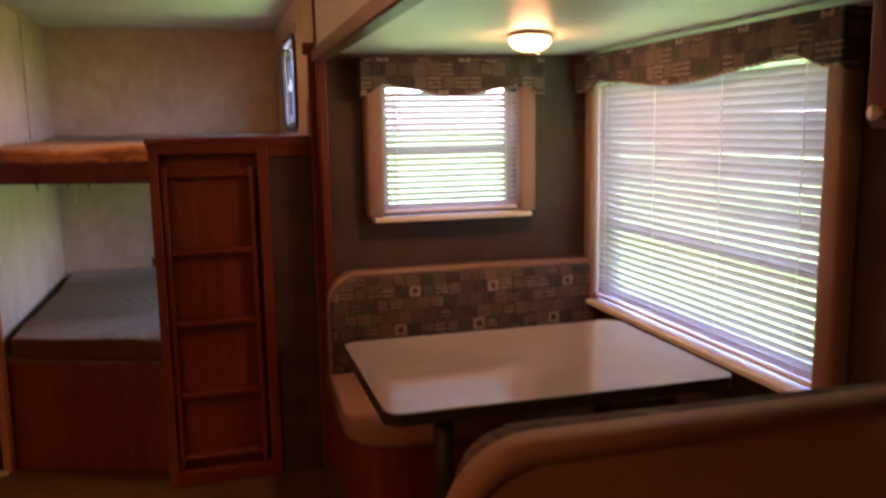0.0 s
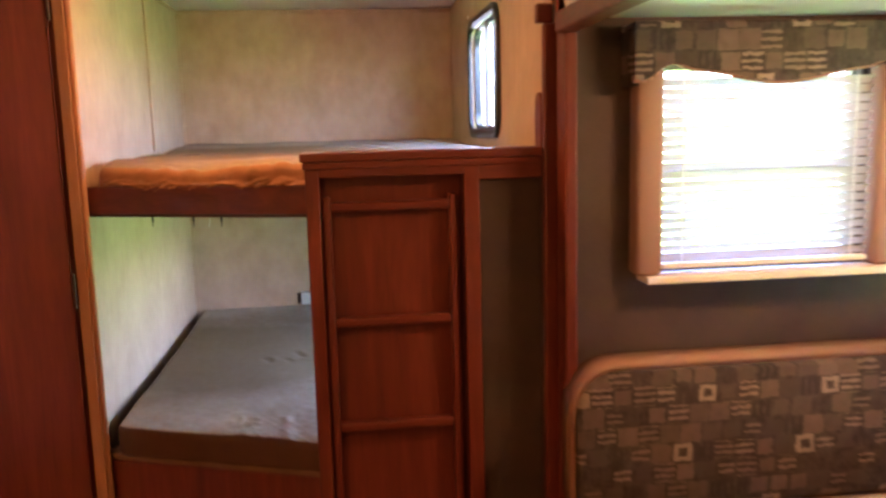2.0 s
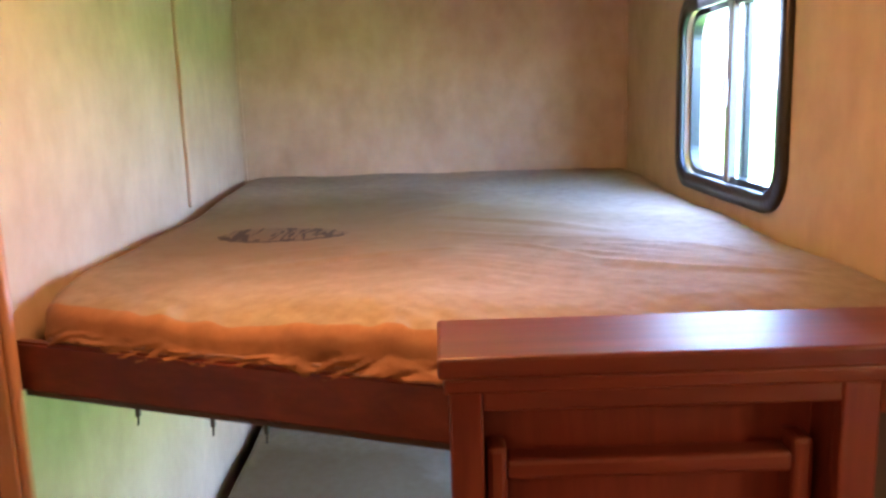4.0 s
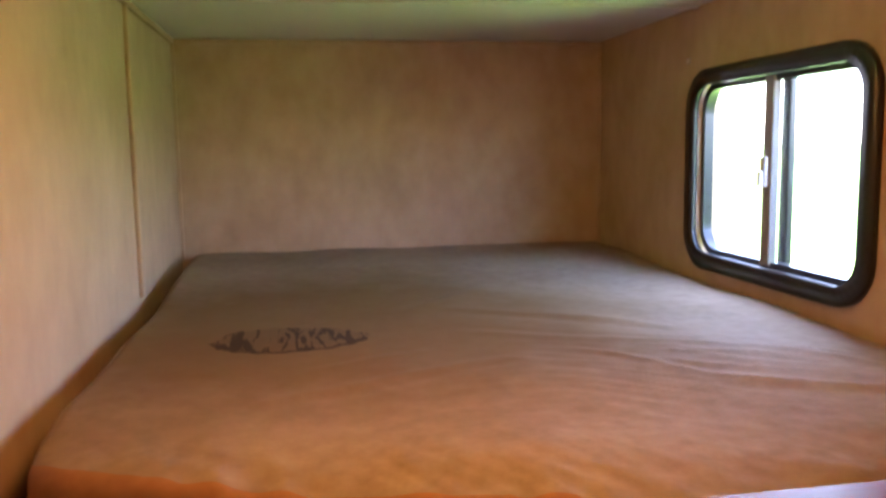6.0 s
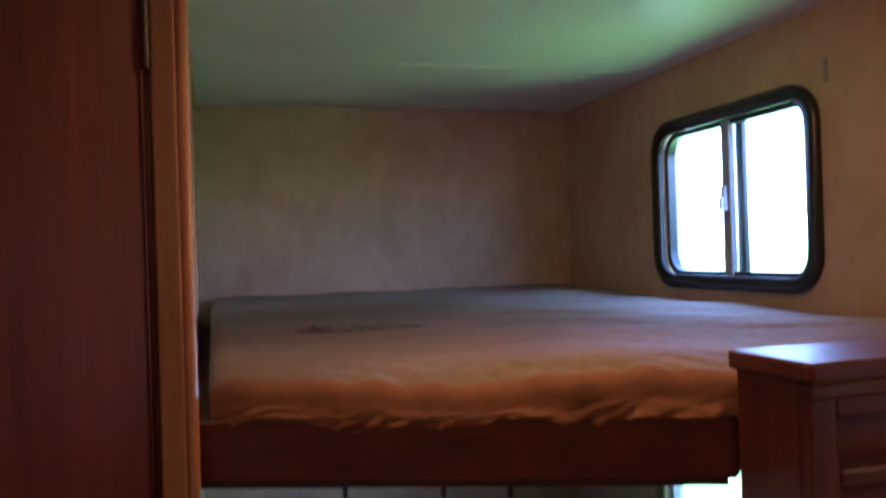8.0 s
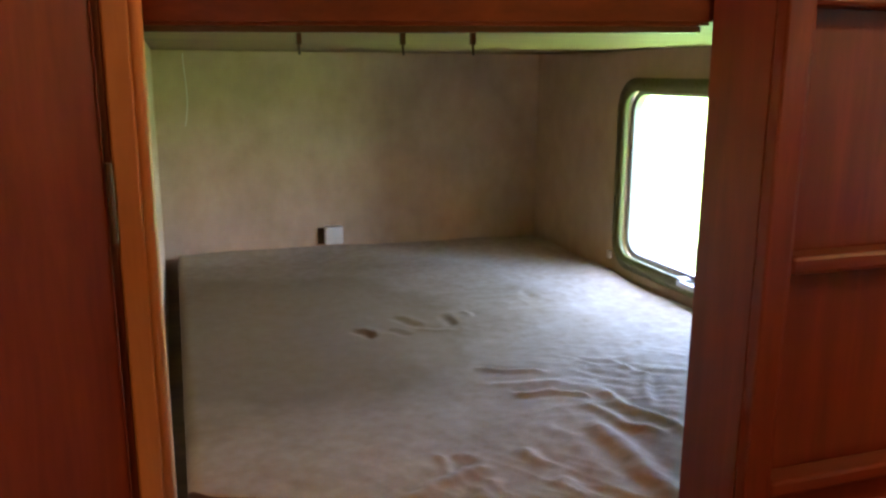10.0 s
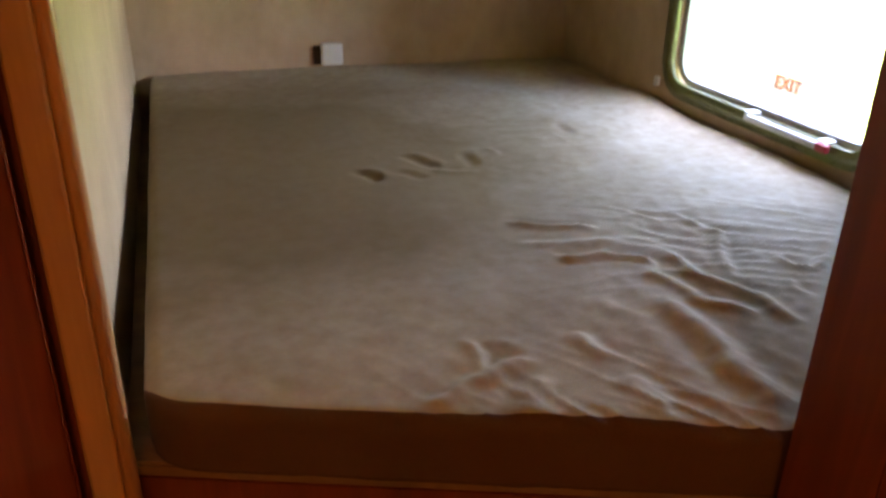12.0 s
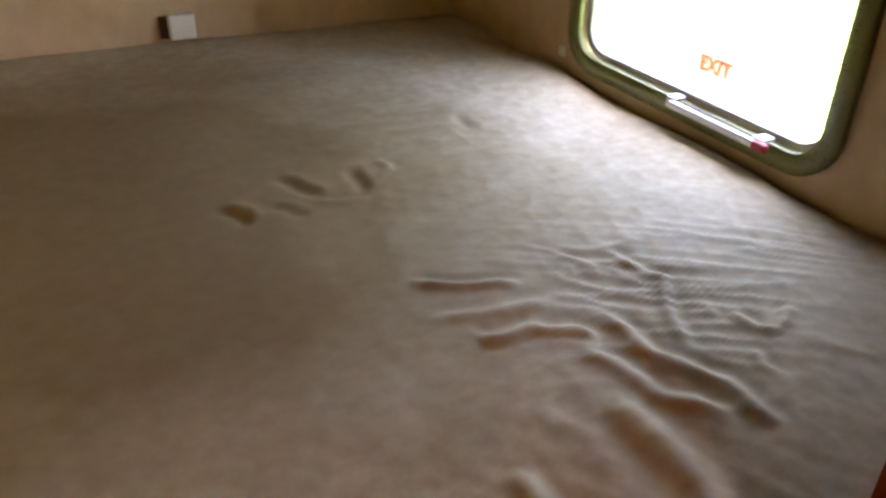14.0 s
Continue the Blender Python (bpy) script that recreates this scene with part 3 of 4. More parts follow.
def mattress(material, top, thick, seed, ruffle, creases, amount):
    """A sheeted mattress with an angled foot, soft edges, wrinkles and a gathered front."""
    nx, ny = (220, 270) if ruffle < 0.5 else (170, 200)
    x0, x1 = 0.036, W - 0.004
    y1 = D - 0.006
    r = 0.022 if ruffle > 0.5 else 0.020
    verts, faces = [], []

    def height(x, y):
        p = Vector((x * 3.1 + seed, y * 3.1, seed))
        z = 0.010 * noise.noise(p * 1.3)
        side = min(1.0, max(0.1, (x - 0.2) * 1.3))
        flow = y + 0.75 * max(0.0, x - 0.66) ** 1.15
        fine = (1 - abs(noise.noise(Vector((flow * 40, x * 6.5 + 0.6 * noise.noise(Vector((x * 6, y * 6, seed))), seed))))) ** 5
        patch = math.exp(-(((x - 0.82) / 0.20) ** 2 + ((y - 0.52) / 0.17) ** 2)) + 0.7 * math.exp(-(((x - 1.05) / 0.10) ** 2 + ((y - 0.55) / 0.08) ** 2))
        z += amount * 0.0060 * patch * fine
        edge = math.exp(-max(0.0, y - front_y(x)) / 0.10) * min(1.0, max(0.0, (x - 0.22) * 4))
        fine = (1 - abs(noise.noise(Vector((x * 34 + y * 20, y * 8 - x * 5, seed + 2))))) ** 5
        z += amount * 0.0058 * edge * fine
        ridge = 1 - abs(noise.noise(Vector((x * 9 + y * 5, y * 15 - x * 10, seed))))
        z += amount * 0.002 * side * ridge ** 6
        ridge = 1 - abs(noise.noise(Vector((x * 22 - y * 9, y * 12 + x * 6, seed + 4))))
        z += amount * 0.0009 * side * ridge ** 5
        for (ax, ay), (bx, by), h, w in creases:
            d = Vector((bx - ax, by - ay))
            q = Vector((x - ax, y - ay))
            s = q.dot(d) / d.dot(d)
            if -0.2 < s < 1.2:
                off = (d.x * q.y - d.y * q.x) / d.length + 0.003 * math.sin(s * 6 + ax * 20)
                fade = min(1.0, max(0.0, (0.62 - abs(s - 0.5)) * 4.0))
                z += 0.7 * h * fade * (math.exp(-(off / w) ** 2) - 0.5 * math.exp(-((off - 1.9 * w) / w) ** 2))
        return z

    for j in range(ny + 1):
        v = (j / ny) ** 1.25
        for i in range(nx + 1):
            u = i / nx
            x = x0 + (x1 - x0) * u
            f = max(front_y(x), 0.103) + (0.012 if ruffle > 0.5 else -0.016)
            if x < x0 + 0.05:
                f += 0.05 - math.sqrt(max(0.0, 0.05 ** 2 - (x0 + 0.05 - x) ** 2))
            wave = 0.002 * math.sin(x * 61 + 2 * math.sin(x * 17 + seed)) + 0.007 * noise.noise(Vector((x * 14, seed, 1)))
            y = f + (y1 - f) * v
            d = min(x - x0, y1 - y, (y - f), x1 - x)
            drop = 0.0
            if d < r:
                drop = r - math.sqrt(max(0.0, r * r - (r - d) ** 2))
            near = max(0.0, 1 - (y - f) / 0.10)
            rise = min(1.0, max(0.0, (y - 0.95) / 0.88))
            lift = (0.024 if ruffle > 0.5 else 0.010) * rise * rise * (3 - 2 * rise)
            sag = 0.026 * ruffle * max(0.0, 1 - (y - f) / 0.17) ** 2
            z = top + height(x, y) - drop - sag + lift + ruffle * near * (wave + 0.007 * noise.noise(Vector((x * 33, y * 30, seed))))
            verts.append((x, y, z))
    for j in range(ny):
        for i in range(nx):
            a = j * (nx + 1) + i
            faces.append((a, a + 1, a + nx + 2, a + nx + 1))
    # skirt: border dropped to the base in rows, gathered at the front
    border = [i for i in range(nx + 1)] + [j * (nx + 1) + nx for j in range(1, ny + 1)]
    border += [ny * (nx + 1) + i for i in range(nx - 1, -1, -1)] + [j * (nx + 1) for j in range(ny - 1, 0, -1)]
    last = border
    rows = 10
    for k in range(1, rows + 1):
        nxt = []
        for b in border:
            x, y, z = verts[b]
            s = k / rows
            front = b <= nx
            bulge = ruffle * 0.006 * s * s if front else 0.0
            drape = 1 - abs(noise.noise(Vector((x * 46 + s * 3.5, s * 2.6 + x * 12, seed))))
            fold = ruffle * s * (0.014 * drape ** 3 + 0.006 * noise.noise(Vector((x * 16, s * 2, seed)))) if front else 0.0
            hem = ruffle * 0.020 * noise.noise(Vector((x * 11, 5, seed))) * s if front else 0.0
            verts.append((x, y - bulge - fold, z + (top - thick - z) * s + hem))
            nxt.append(len(verts) - 1)
        n = len(border)
        for i in range(n):
            faces.append((last[i], nxt[i], nxt[(i + 1) % n], last[(i + 1) % n]))
        last = nxt
    faces.append(tuple(reversed(last)))
    me = bpy.data.meshes.new("mattress")
    me.from_pydata(verts, [], faces)
    me.materials.append(material)
    me.materials.append(MATTRESS_SIDE if ruffle < 0.5 else TAN_BORDER)
    for k, p in enumerate(me.polygons):
        if k >= nx * ny or k // nx < 6:
            p.material_index = 1
    for p in me.polygons:
        p.use_smooth = True
    return me


def front_bar(z0, z1, thick, out=0.0, s0=0.0, s1=1.0, bevel=0.004):
    a, b = rail_point(s0, out), rail_point(s1, out)
    c, d = rail_point(s1, out - thick), rail_point(s0, out - thick)
    bm = prism([a, b, c, d], z0, z1)
    if bevel:
        bmesh.ops.bevel(bm, geom=bm.edges[:], offset=bevel, segments=2, affect="EDGES")
    return bm


def hem(z, r, s1):
    """A thin piping along the foot of a mattress."""
    bm = bmesh.new()
    pts = []
    for k in range(31):
        s = 0.09 + (s1 - 0.09) * k / 30
        x, y = rail_point(s, -0.010)
        pts.append(Vector((x, y, z + 0.003 * noise.noise(Vector((k * 0.6, z * 9, 0))))))
    rings = [[bm.verts.new(p + Vector((0, r * math.cos(a), r * math.sin(a)))) for a in (math.pi * k / 3 for k in range(6))] for p in pts]
    for a, b in zip(rings, rings[1:]):
        for k in range(6):
            bm.faces.new((a[k], a[(k + 1) % 6], b[(k + 1) % 6], b[k]))
    bm.faces.new(rings[0])
    bm.faces.new(rings[-1][::-1])
    return bm


def deck(z0, z1):
    return prism([rail_point(0.0, -0.022), rail_point(1.0, -0.022), (RR[0] + 0.002, 0.100), (W - 0.002, 0.100), (W - 0.002, D - 0.002), (0.002, D - 0.002)], z0, z1)


up = thing("upper_bunk", (0.4, 0.5, 1.158), "upper bunk shelf with a cherry front rail", "bunk bed")
part("deck", deck(1.165, 1.205), BARE, up, "bare board bunk deck")
part("front_rail", front_bar(1.158, 1.232, 0.020), CHERRY_FLAT, up, "cherry front rail")
upper_bed = thing("mattress", (0.6, 1.0, 1.228), "thin sheeted mattress with a dark streaked stain on the upper bunk", "mattress")
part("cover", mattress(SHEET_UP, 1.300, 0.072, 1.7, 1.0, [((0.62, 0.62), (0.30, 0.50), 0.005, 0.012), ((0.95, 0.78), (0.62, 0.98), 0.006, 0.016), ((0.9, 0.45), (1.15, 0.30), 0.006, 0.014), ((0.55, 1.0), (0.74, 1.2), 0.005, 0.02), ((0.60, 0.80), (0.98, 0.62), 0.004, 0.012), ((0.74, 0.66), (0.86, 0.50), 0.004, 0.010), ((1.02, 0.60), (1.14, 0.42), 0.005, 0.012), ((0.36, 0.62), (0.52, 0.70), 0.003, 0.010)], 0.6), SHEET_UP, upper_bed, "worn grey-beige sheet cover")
part("piping", hem(1.236, 0.004, 0.9), PLAIN_FABRIC, upper_bed, "tan hem piping", True)
low = thing("lower_bunk", (0.4, 0.5, 0.0), "lower bunk box with a cherry front panel", "bunk bed")
part("front_panel", front_bar(0.0, 0.444, 0.018), CHERRY, low, "cherry front panel")
part("edge_board", front_bar(0.445, 0.464, 0.05, 0.006), BARE, low, "raw plywood edge board")
part("deck", deck(0.425, 0.4445), BARE, low)
# creases of the lower sheet: from, to, height, width
LOW_CREASES = [
    ((0.58, 0.664), (0.685, 0.611), 0.009, 0.009), ((0.571, 0.584), (0.708, 0.558), 0.005, 0.01), ((0.6, 0.524), (0.665, 0.518), 0.011, 0.01), ((0.665, 0.518), (0.72, 0.483), 0.011, 0.01),
    ((0.754, 0.502), (0.758, 0.416), 0.01, 0.012), ((0.758, 0.416), (0.79, 0.355), 0.01, 0.012), ((0.79, 0.355), (0.792, 0.282), 0.01, 0.012), ((0.697, 0.462), (0.717, 0.362), 0.008, 0.012),
    ((0.717, 0.362), (0.758, 0.31), 0.008, 0.012), ((0.672, 0.374), (0.666, 0.235), 0.013, 0.02), ((0.666, 0.235), (0.663, 0.141), 0.013, 0.02), ((0.842, 0.615), (0.873, 0.541), 0.006, 0.008),
    ((0.87, 0.549), (0.801, 0.424), 0.005, 0.009), ((0.761, 0.643), (0.828, 0.606), 0.003, 0.008), ((0.892, 0.44), (0.902, 0.392), 0.006, 0.008), ((0.902, 0.392), (0.969, 0.415), 0.006, 0.008),
    ((0.856, 0.373), (0.851, 0.329), 0.004, 0.008), ((0.322, 0.249), (0.385, 0.276), 0.009, 0.012), ((0.385, 0.276), (0.447, 0.3), 0.009, 0.012), ((0.396, 0.355), (0.393, 0.296), 0.005, 0.008),
    ((0.397, 0.35), (0.445, 0.342), 0.003, 0.008), ((0.52, 0.337), (0.538, 0.271), 0.007, 0.012), ((0.53, 0.231), (0.543, 0.172), 0.007, 0.016),
    ((0.405, 0.208), (0.444, 0.26), 0.006, 0.014), ((0.59, 0.405), (0.615, 0.337), 0.003, 0.014), ((0.615, 0.337), (0.598, 0.158), 0.004, 0.02), ((0.278, 0.385), (0.34, 0.416), 0.003, 0.016),
    ((0.4, 0.966), (0.427, 0.909), -0.008, 0.012), ((0.503, 1.027), (0.543, 0.954), -0.006, 0.012), ((0.469, 0.941), (0.508, 0.9), -0.004, 0.01), ((0.534, 0.927), (0.61, 0.913), 0.004, 0.009),
    ((0.623, 1.018), (0.613, 0.943), -0.005, 0.012), ((0.893, 1.158), (0.885, 1.1), -0.005, 0.012), ((0.677, 1.03), (0.681, 0.992), 0.004, 0.008), ((0.762, 0.674), (0.807, 0.605), 0.004, 0.007),
]
lower_bed = thing("mattress", (0.6, 1.0, 0.465), "thin grey-beige sheeted mattress with wrinkles on the lower bunk", "mattress")
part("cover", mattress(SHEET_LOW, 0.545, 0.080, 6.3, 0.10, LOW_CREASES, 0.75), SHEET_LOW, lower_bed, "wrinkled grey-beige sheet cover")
part("piping", hem(0.476, 0.0035, 0.97), PLAIN_FABRIC, lower_bed, "tan hem piping", True)


# ---- bunk windows ----


def bunk_window(name, rim, radius, label, sliding):
    y0, y1, z0, z1 = rim
    at = (W, (y0 + y1) / 2, z0)
    win = thing(name, at, label, "window", kind="structure")
    wd = 0.034
    o = round_rect(y0, y1, z0, z1, radius)
    i = round_rect(y0 + wd, y1 - wd, z0 + wd, z1 - wd, radius - 0.03)
    bm = ring(o, i, "x", W - 0.014, W - 0.0005)
    bmesh.ops.bevel(bm, geom=[e for e in bm.edges if all(v.co.x < W - 0.01 for v in e.verts) and abs(e.verts[0].co.x - e.verts[1].co.x) < 1e-5 and len(e.link_faces) == 2 and abs(e.calc_face_angle(0)) > 1], offset=0.005, segments=2, affect="EDGES")
    part("inner_rim", bm, BLACK if sliding else RIM_GLARE, win, "dark plastic clamp ring", True)
    o2 = round_rect(y0 + wd - 0.004, y1 - wd + 0.004, z0 + wd - 0.004, z1 - wd + 0.004, radius - 0.028)
    i2 = round_rect(y0 + wd + 0.010, y1 - wd - 0.010, z0 + wd + 0.010, z1 - wd - 0.010, radius - 0.034)
    part("sash_frame", ring(o2, i2, "x", W + 0.012, W + 0.034), BLACK if sliding else GREY, win)
    ym = (y0 + y1) / 2 + 0.002
    panes = [(y0 + wd, ym), (ym, y1 - wd)] if sliding else [(y0 + wd, y1 - wd)]
    for a, b in panes:
        p = part("pane", one_box(W + 0.026, W + 0.029, a, b, z0 + wd, z1 - wd), GLASS, win)
        p.visible_shadow = False
    if sliding:
        part("meeting_stile", one_box(W + 0.006, W + 0.024, ym - 0.006, ym + 0.026, z0 + wd, z1 - wd, 0.003), GREY, win, "grey aluminium meeting stile")
        part("meeting_stile", one_box(W + 0.030, W + 0.046, ym - 0.024, ym + 0.004, z0 + wd, z1 - wd, 0.003), BLACK, win)
        zc = (z0 + z1) / 2
        bm = one_box(W - 0.004, W + 0.006, ym + 0.002, ym + 0.020, zc - 0.03, zc + 0.03, 0.003)
        box(bm, W - 0.012, W - 0.003, ym + 0.004, ym + 0.016, zc - 0.028, zc + 0.002, 0.002)
        part("latch", bm, WHITE, win, "pale plastic slide latch")
    return win


bunk_window("window_1", UW, 0.085, "black-rimmed sliding window with rounded corners above the upper bunk", True)
lowwin = bunk_window("window_2", LW, 0.085, "dark-rimmed escape window with rounded corners beside the lower bunk", False)
bm = bmesh.new()
for y in (0.735, 0.945):
    box(bm, W - 0.022, W + 0.006, y - 0.012, y + 0.012, 0.587, 0.609, 0.003)
box(bm, W - 0.030, W - 0.018, 0.738, 0.942, 0.590, 0.605, 0.004)
part("pull_handle", bm, STEEL, lowwin, "bright metal pull handle")
bm = one_box(W - 0.031, W - 0.017, 0.712, 0.740, 0.589, 0.606, 0.004)
part("handle_grip", bm, plain("red_plastic", (0.5, 0.05, 0.06), 0.4), lowwin, "red plastic release grip")
cu = bpy.data.curves.new("exit_lettering", "FONT")
cu.body, cu.size, cu.align_x, cu.extrude = "EXIT", 0.036, "CENTER", 0.0006
cu.offset = 0.0012
cu.materials.append(RED_INK)
txt = new("exit_lettering", cu)
txt.parent = lowwin
txt.matrix_parent_inverse = Matrix.Translation(-lowwin.location)
txt.matrix_basis = pose(W + 0.024, 0.8975, 0.660, 90, 0, -90)

part("exit_sticker", one_box(W + 0.0248, W + 0.0256, 0.845, 0.950, 0.628, 0.688), STICKER, lowwin, "translucent beige sticker on the pane").visible_shadow = False

# ---- curtain track on the ceiling ----
def along(points, n=40):
    out = []
    for k in range(n + 1):
        s = k / n * (len(points) - 1)
        i = min(int(s), len(points) - 2)
        f = s - i
        p0, p1, p2, p3 = (Vector(points[max(0, min(len(points) - 1, i + d))]) for d in (-1, 0, 1, 2))
        out.append(0.5 * ((2 * p1) + (p2 - p0) * f + (2 * p0 - 5 * p1 + 4 * p2 - p3) * f * f + (3 * p1 - p0 - 3 * p2 + p3) * f ** 3))
    return out


track_pts = along([(-0.045, 0.312, C - 0.001), (0.12, 0.275, C - 0.001), (0.32, 0.208, C - 0.001), (0.475, 0.146, C - 0.001), (0.66, 0.110, C - 0.001), (0.93, 0.088, C - 0.001), (1.20, 0.075, C - 0.001)])
track = thing("curtain_track", (0.4, 0.15, C), "grey-brown curtain track screwed to the ceiling", "curtain track")
part("rail", sweep(track_pts, 0.022, 0.026), GREY, track)
part("flange", sweep([p + Vector((0, -0.016, 0)) for p in track_pts], 0.010, 0.012), BROWN_PLASTIC, track)


for x in (0.002, 0.057, 0.132, 0.195, 0.205, 0.214, 0.229, 0.244, 0.259, 0.268):
    i = min(range(len(track_pts) - 1), key=lambda k: abs(track_pts[k].x - x))
    a, b = (track_pts[i], track_pts[i + 1]) if track_pts[i].x <= x else (track_pts[max(0, i - 1)], track_pts[i])
    f = (x - a.x) / max(1e-6, b.x - a.x)
    p = a.lerp(b, f)
    z = C - 0.027
    bm = bmesh.new()
    box(bm, p.x - 0.003, p.x + 0.003, p.y - 0.004, p.y + 0.004, z - 0.015, z - 0.0003, 0.001)
    rod(bm, (p.x, p.y - 0.002, z - 0.014), (p.x, p.y - 0.005, z - 0.022), 0.0015, 6)
    g = thing("curtain_glider", (p.x, p.y, z), "small brown plastic curtain glider in the ceiling track", "glider", "curtain gliders")
    part("hook", bm, BROWN_PLASTIC, g)
low_track = thing("under_bunk_track", (0.3, 0.27, 1.156), "short curtain track under the upper bunk rail", "curtain track")
part("rail", front_bar(1.150, 1.1575, 0.016, -0.003, 0.02, 0.98, 0.0), BROWN_PLASTIC, low_track)
for s in (0.30, 0.48, 0.60):
    x, y = rail_point(s, -0.011)
    bm = bmesh.new()
    box(bm, x - 0.003, x + 0.003, y - 0.004, y + 0.004, 1.136, 1.1497, 0.001)
    rod(bm, (x, y, 1.137), (x, y - 0.004, 1.124), 0.0015, 6)
    g = thing("curtain_glider", (x, y, 1.15), "small brown curtain glider under the bunk rail", "glider", "curtain gliders")
    part("hook", bm, BROWN_PLASTIC, g)


# ---- ceiling lamps ----


def ceiling_lamp(x, y, z, spin, glow, label):
    """A double ceiling lamp: a pan, two glowing half-oval lenses and a centre bar."""
    lamp = thing("ceiling_lamp", (x, y, z), label, "ceiling lamp", "ceiling lamps")
    m = Matrix.Translation((x, y, z)) @ Matrix.Rotation(radians(spin), 4, "Z")
    outline = [(0.138 * math.cos(2 * math.pi * k / 40), 0.066 * math.sin(2 * math.pi * k / 40)) for k in range(40)]
    bm = prism(outline, -0.014, -0.0005, 0.004)
    bmesh.ops.transform(bm, matrix=m, verts=bm.verts[:])
    part("pan", bm, BRASS, lamp, "dull brass lamp pan")
    for side in (-1, 1):
        bm = bmesh.new()
        rows = []
        for a in range(9):
            el = a / 8 * math.pi / 2
            rr = math.cos(el)
            row = []
            for k in range(25):
                ang = -math.pi / 2 + math.pi * k / 24
                px = side * (0.012 + 0.116 * rr * math.cos(ang) ** 0.8 if math.cos(ang) > 1e-6 else 0.012)
                row.append(bm.verts.new((px, 0.060 * rr * math.sin(ang), -0.0145 - 0.033 * math.sin(el))))
            rows.append(row)
        for p, q in zip(rows, rows[1:]):
            for k in range(24):
                try:
                    bm.faces.new((p[k], p[k + 1], q[k + 1], q[k]))
                except ValueError:
                    pass
        for p, q in zip(rows, rows[1:]):
            try:
                bm.faces.new((p[0], q[0], q[-1], p[-1]))
            except ValueError:
                pass
        bmesh.ops.remove_doubles(bm, verts=bm.verts[:], dist=1e-5)
        bmesh.ops.transform(bm, matrix=m, verts=bm.verts[:])
        part("lens", bm, glow, lamp, "glowing warm ribbed plastic lens", True)
    bm = bmesh.new()
    pts = [(-0.066, -0.014)] + [(0.066 * -math.cos(math.pi * k / 12), -0.0145 - 0.038 * math.sin(math.pi * k / 12)) for k in range(13)] + [(0.066, -0.014)]
    bm = slab(pts[1:-1], "x", -0.0155, 0.0155)
    bmesh.ops.transform(bm, matrix=m, verts=bm.verts[:])
    part("centre_bar", bm, BRASS, lamp, "brass bar between the lenses")
    bm = bmesh.new()
    rod(bm, m @ Vector((0, -0.020, -0.058)), m @ Vector((0, -0.020, -0.051)), 0.007, 10)
    part("switch", bm, WHITE, lamp)
    return lamp


ceiling_lamp(0.508, 0.236, C, -8, LENS_DIM, "lit double ceiling lamp with warm lenses over the bunks")
ceiling_lamp(-0.1, -3.9, C, 90, LENS_LIVING, "lit double ceiling lamp with warm lenses over the living area")
# unseen lamp, added to warm the mattress front, door and cabinet
ceiling_lamp(-0.2, -1.7, C, 90, LENS_HALL_FILL, "unseen double ceiling lamp with warm lenses, added over the hall")
ceiling_lamp(1.80, -0.76, SC, 66, LENS, "lit double ceiling lamp with warm lenses over the dinette")

# round vent in the bunk ceiling
vent = thing("ceiling_vent", (0.331, 0.60, C), "round off-white ceiling vent", "vent")
circ = lambda r: [(0.331 + r * math.cos(2 * math.pi * k / 36), 0.60 + r * math.sin(2 * math.pi * k / 36)) for k in range(36)]
part("flange", ring(circ(0.076), circ(0.046), "z", C - 0.008, C - 0.0005), WHITE, vent, smooth=False)
part("collar", ring(circ(0.0455), circ(0.041), "z", C - 0.014, C - 0.0005), WHITE, vent)
part("backing", prism(circ(0.0405), C - 0.003, C - 0.0008), CEILING, vent, "shadowed duct plate")
for k in range(4):
    a = radians(20 + 90 * k)
    bm = bmesh.new()
    rod(bm, (0.331 + 0.061 * math.cos(a), 0.60 + 0.061 * math.sin(a), C - 0.0105), (0.331 + 0.061 * math.cos(a), 0.60 + 0.061 * math.sin(a), C - 0.0082), 0.004, 8)
    part("screw", bm, STEEL, vent)

# small fittings on the bunk walls
clip = thing("wall_clip", (W, 1.274, 1.800), "small white screw clip in the wall", "clip")
part("clip_body", one_box(W - 0.008, W - 0.0005, 1.269, 1.279, 1.795, 1.805, 0.002), WHITE, clip)
clip = thing("wall_hook", (W, 0.61, 1.782), "slim grey hook strip on the wall", "hook")
part("strip", one_box(W - 0.005, W - 0.0005, 0.605, 0.615, 1.757, 1.807, 0.002), GREY, clip)
ot = thing("wall_socket_box", (0.515, D, 0.556), "small white surface socket box on the end wall", "socket")
part("body", one_box(0.490, 0.548, D - 0.030, D - 0.0005, 0.562, 0.619, 0.004), WHITE, ot)
part("back_plate", one_box(0.470, 0.4895, D - 0.010, D - 0.0005, 0.562, 0.613, 0.002), BROWN_PLASTIC, ot, "dark brown back plate")
clip = thing("window_stop", (W, 1.318, 0.585), "small white corner peg beside the escape window", "peg")
part("peg", one_box(W - 0.012, W - 0.0005, 1.306, 1.320, 0.578, 0.602, 0.003), WHITE, clip)

# ---- dinette ----


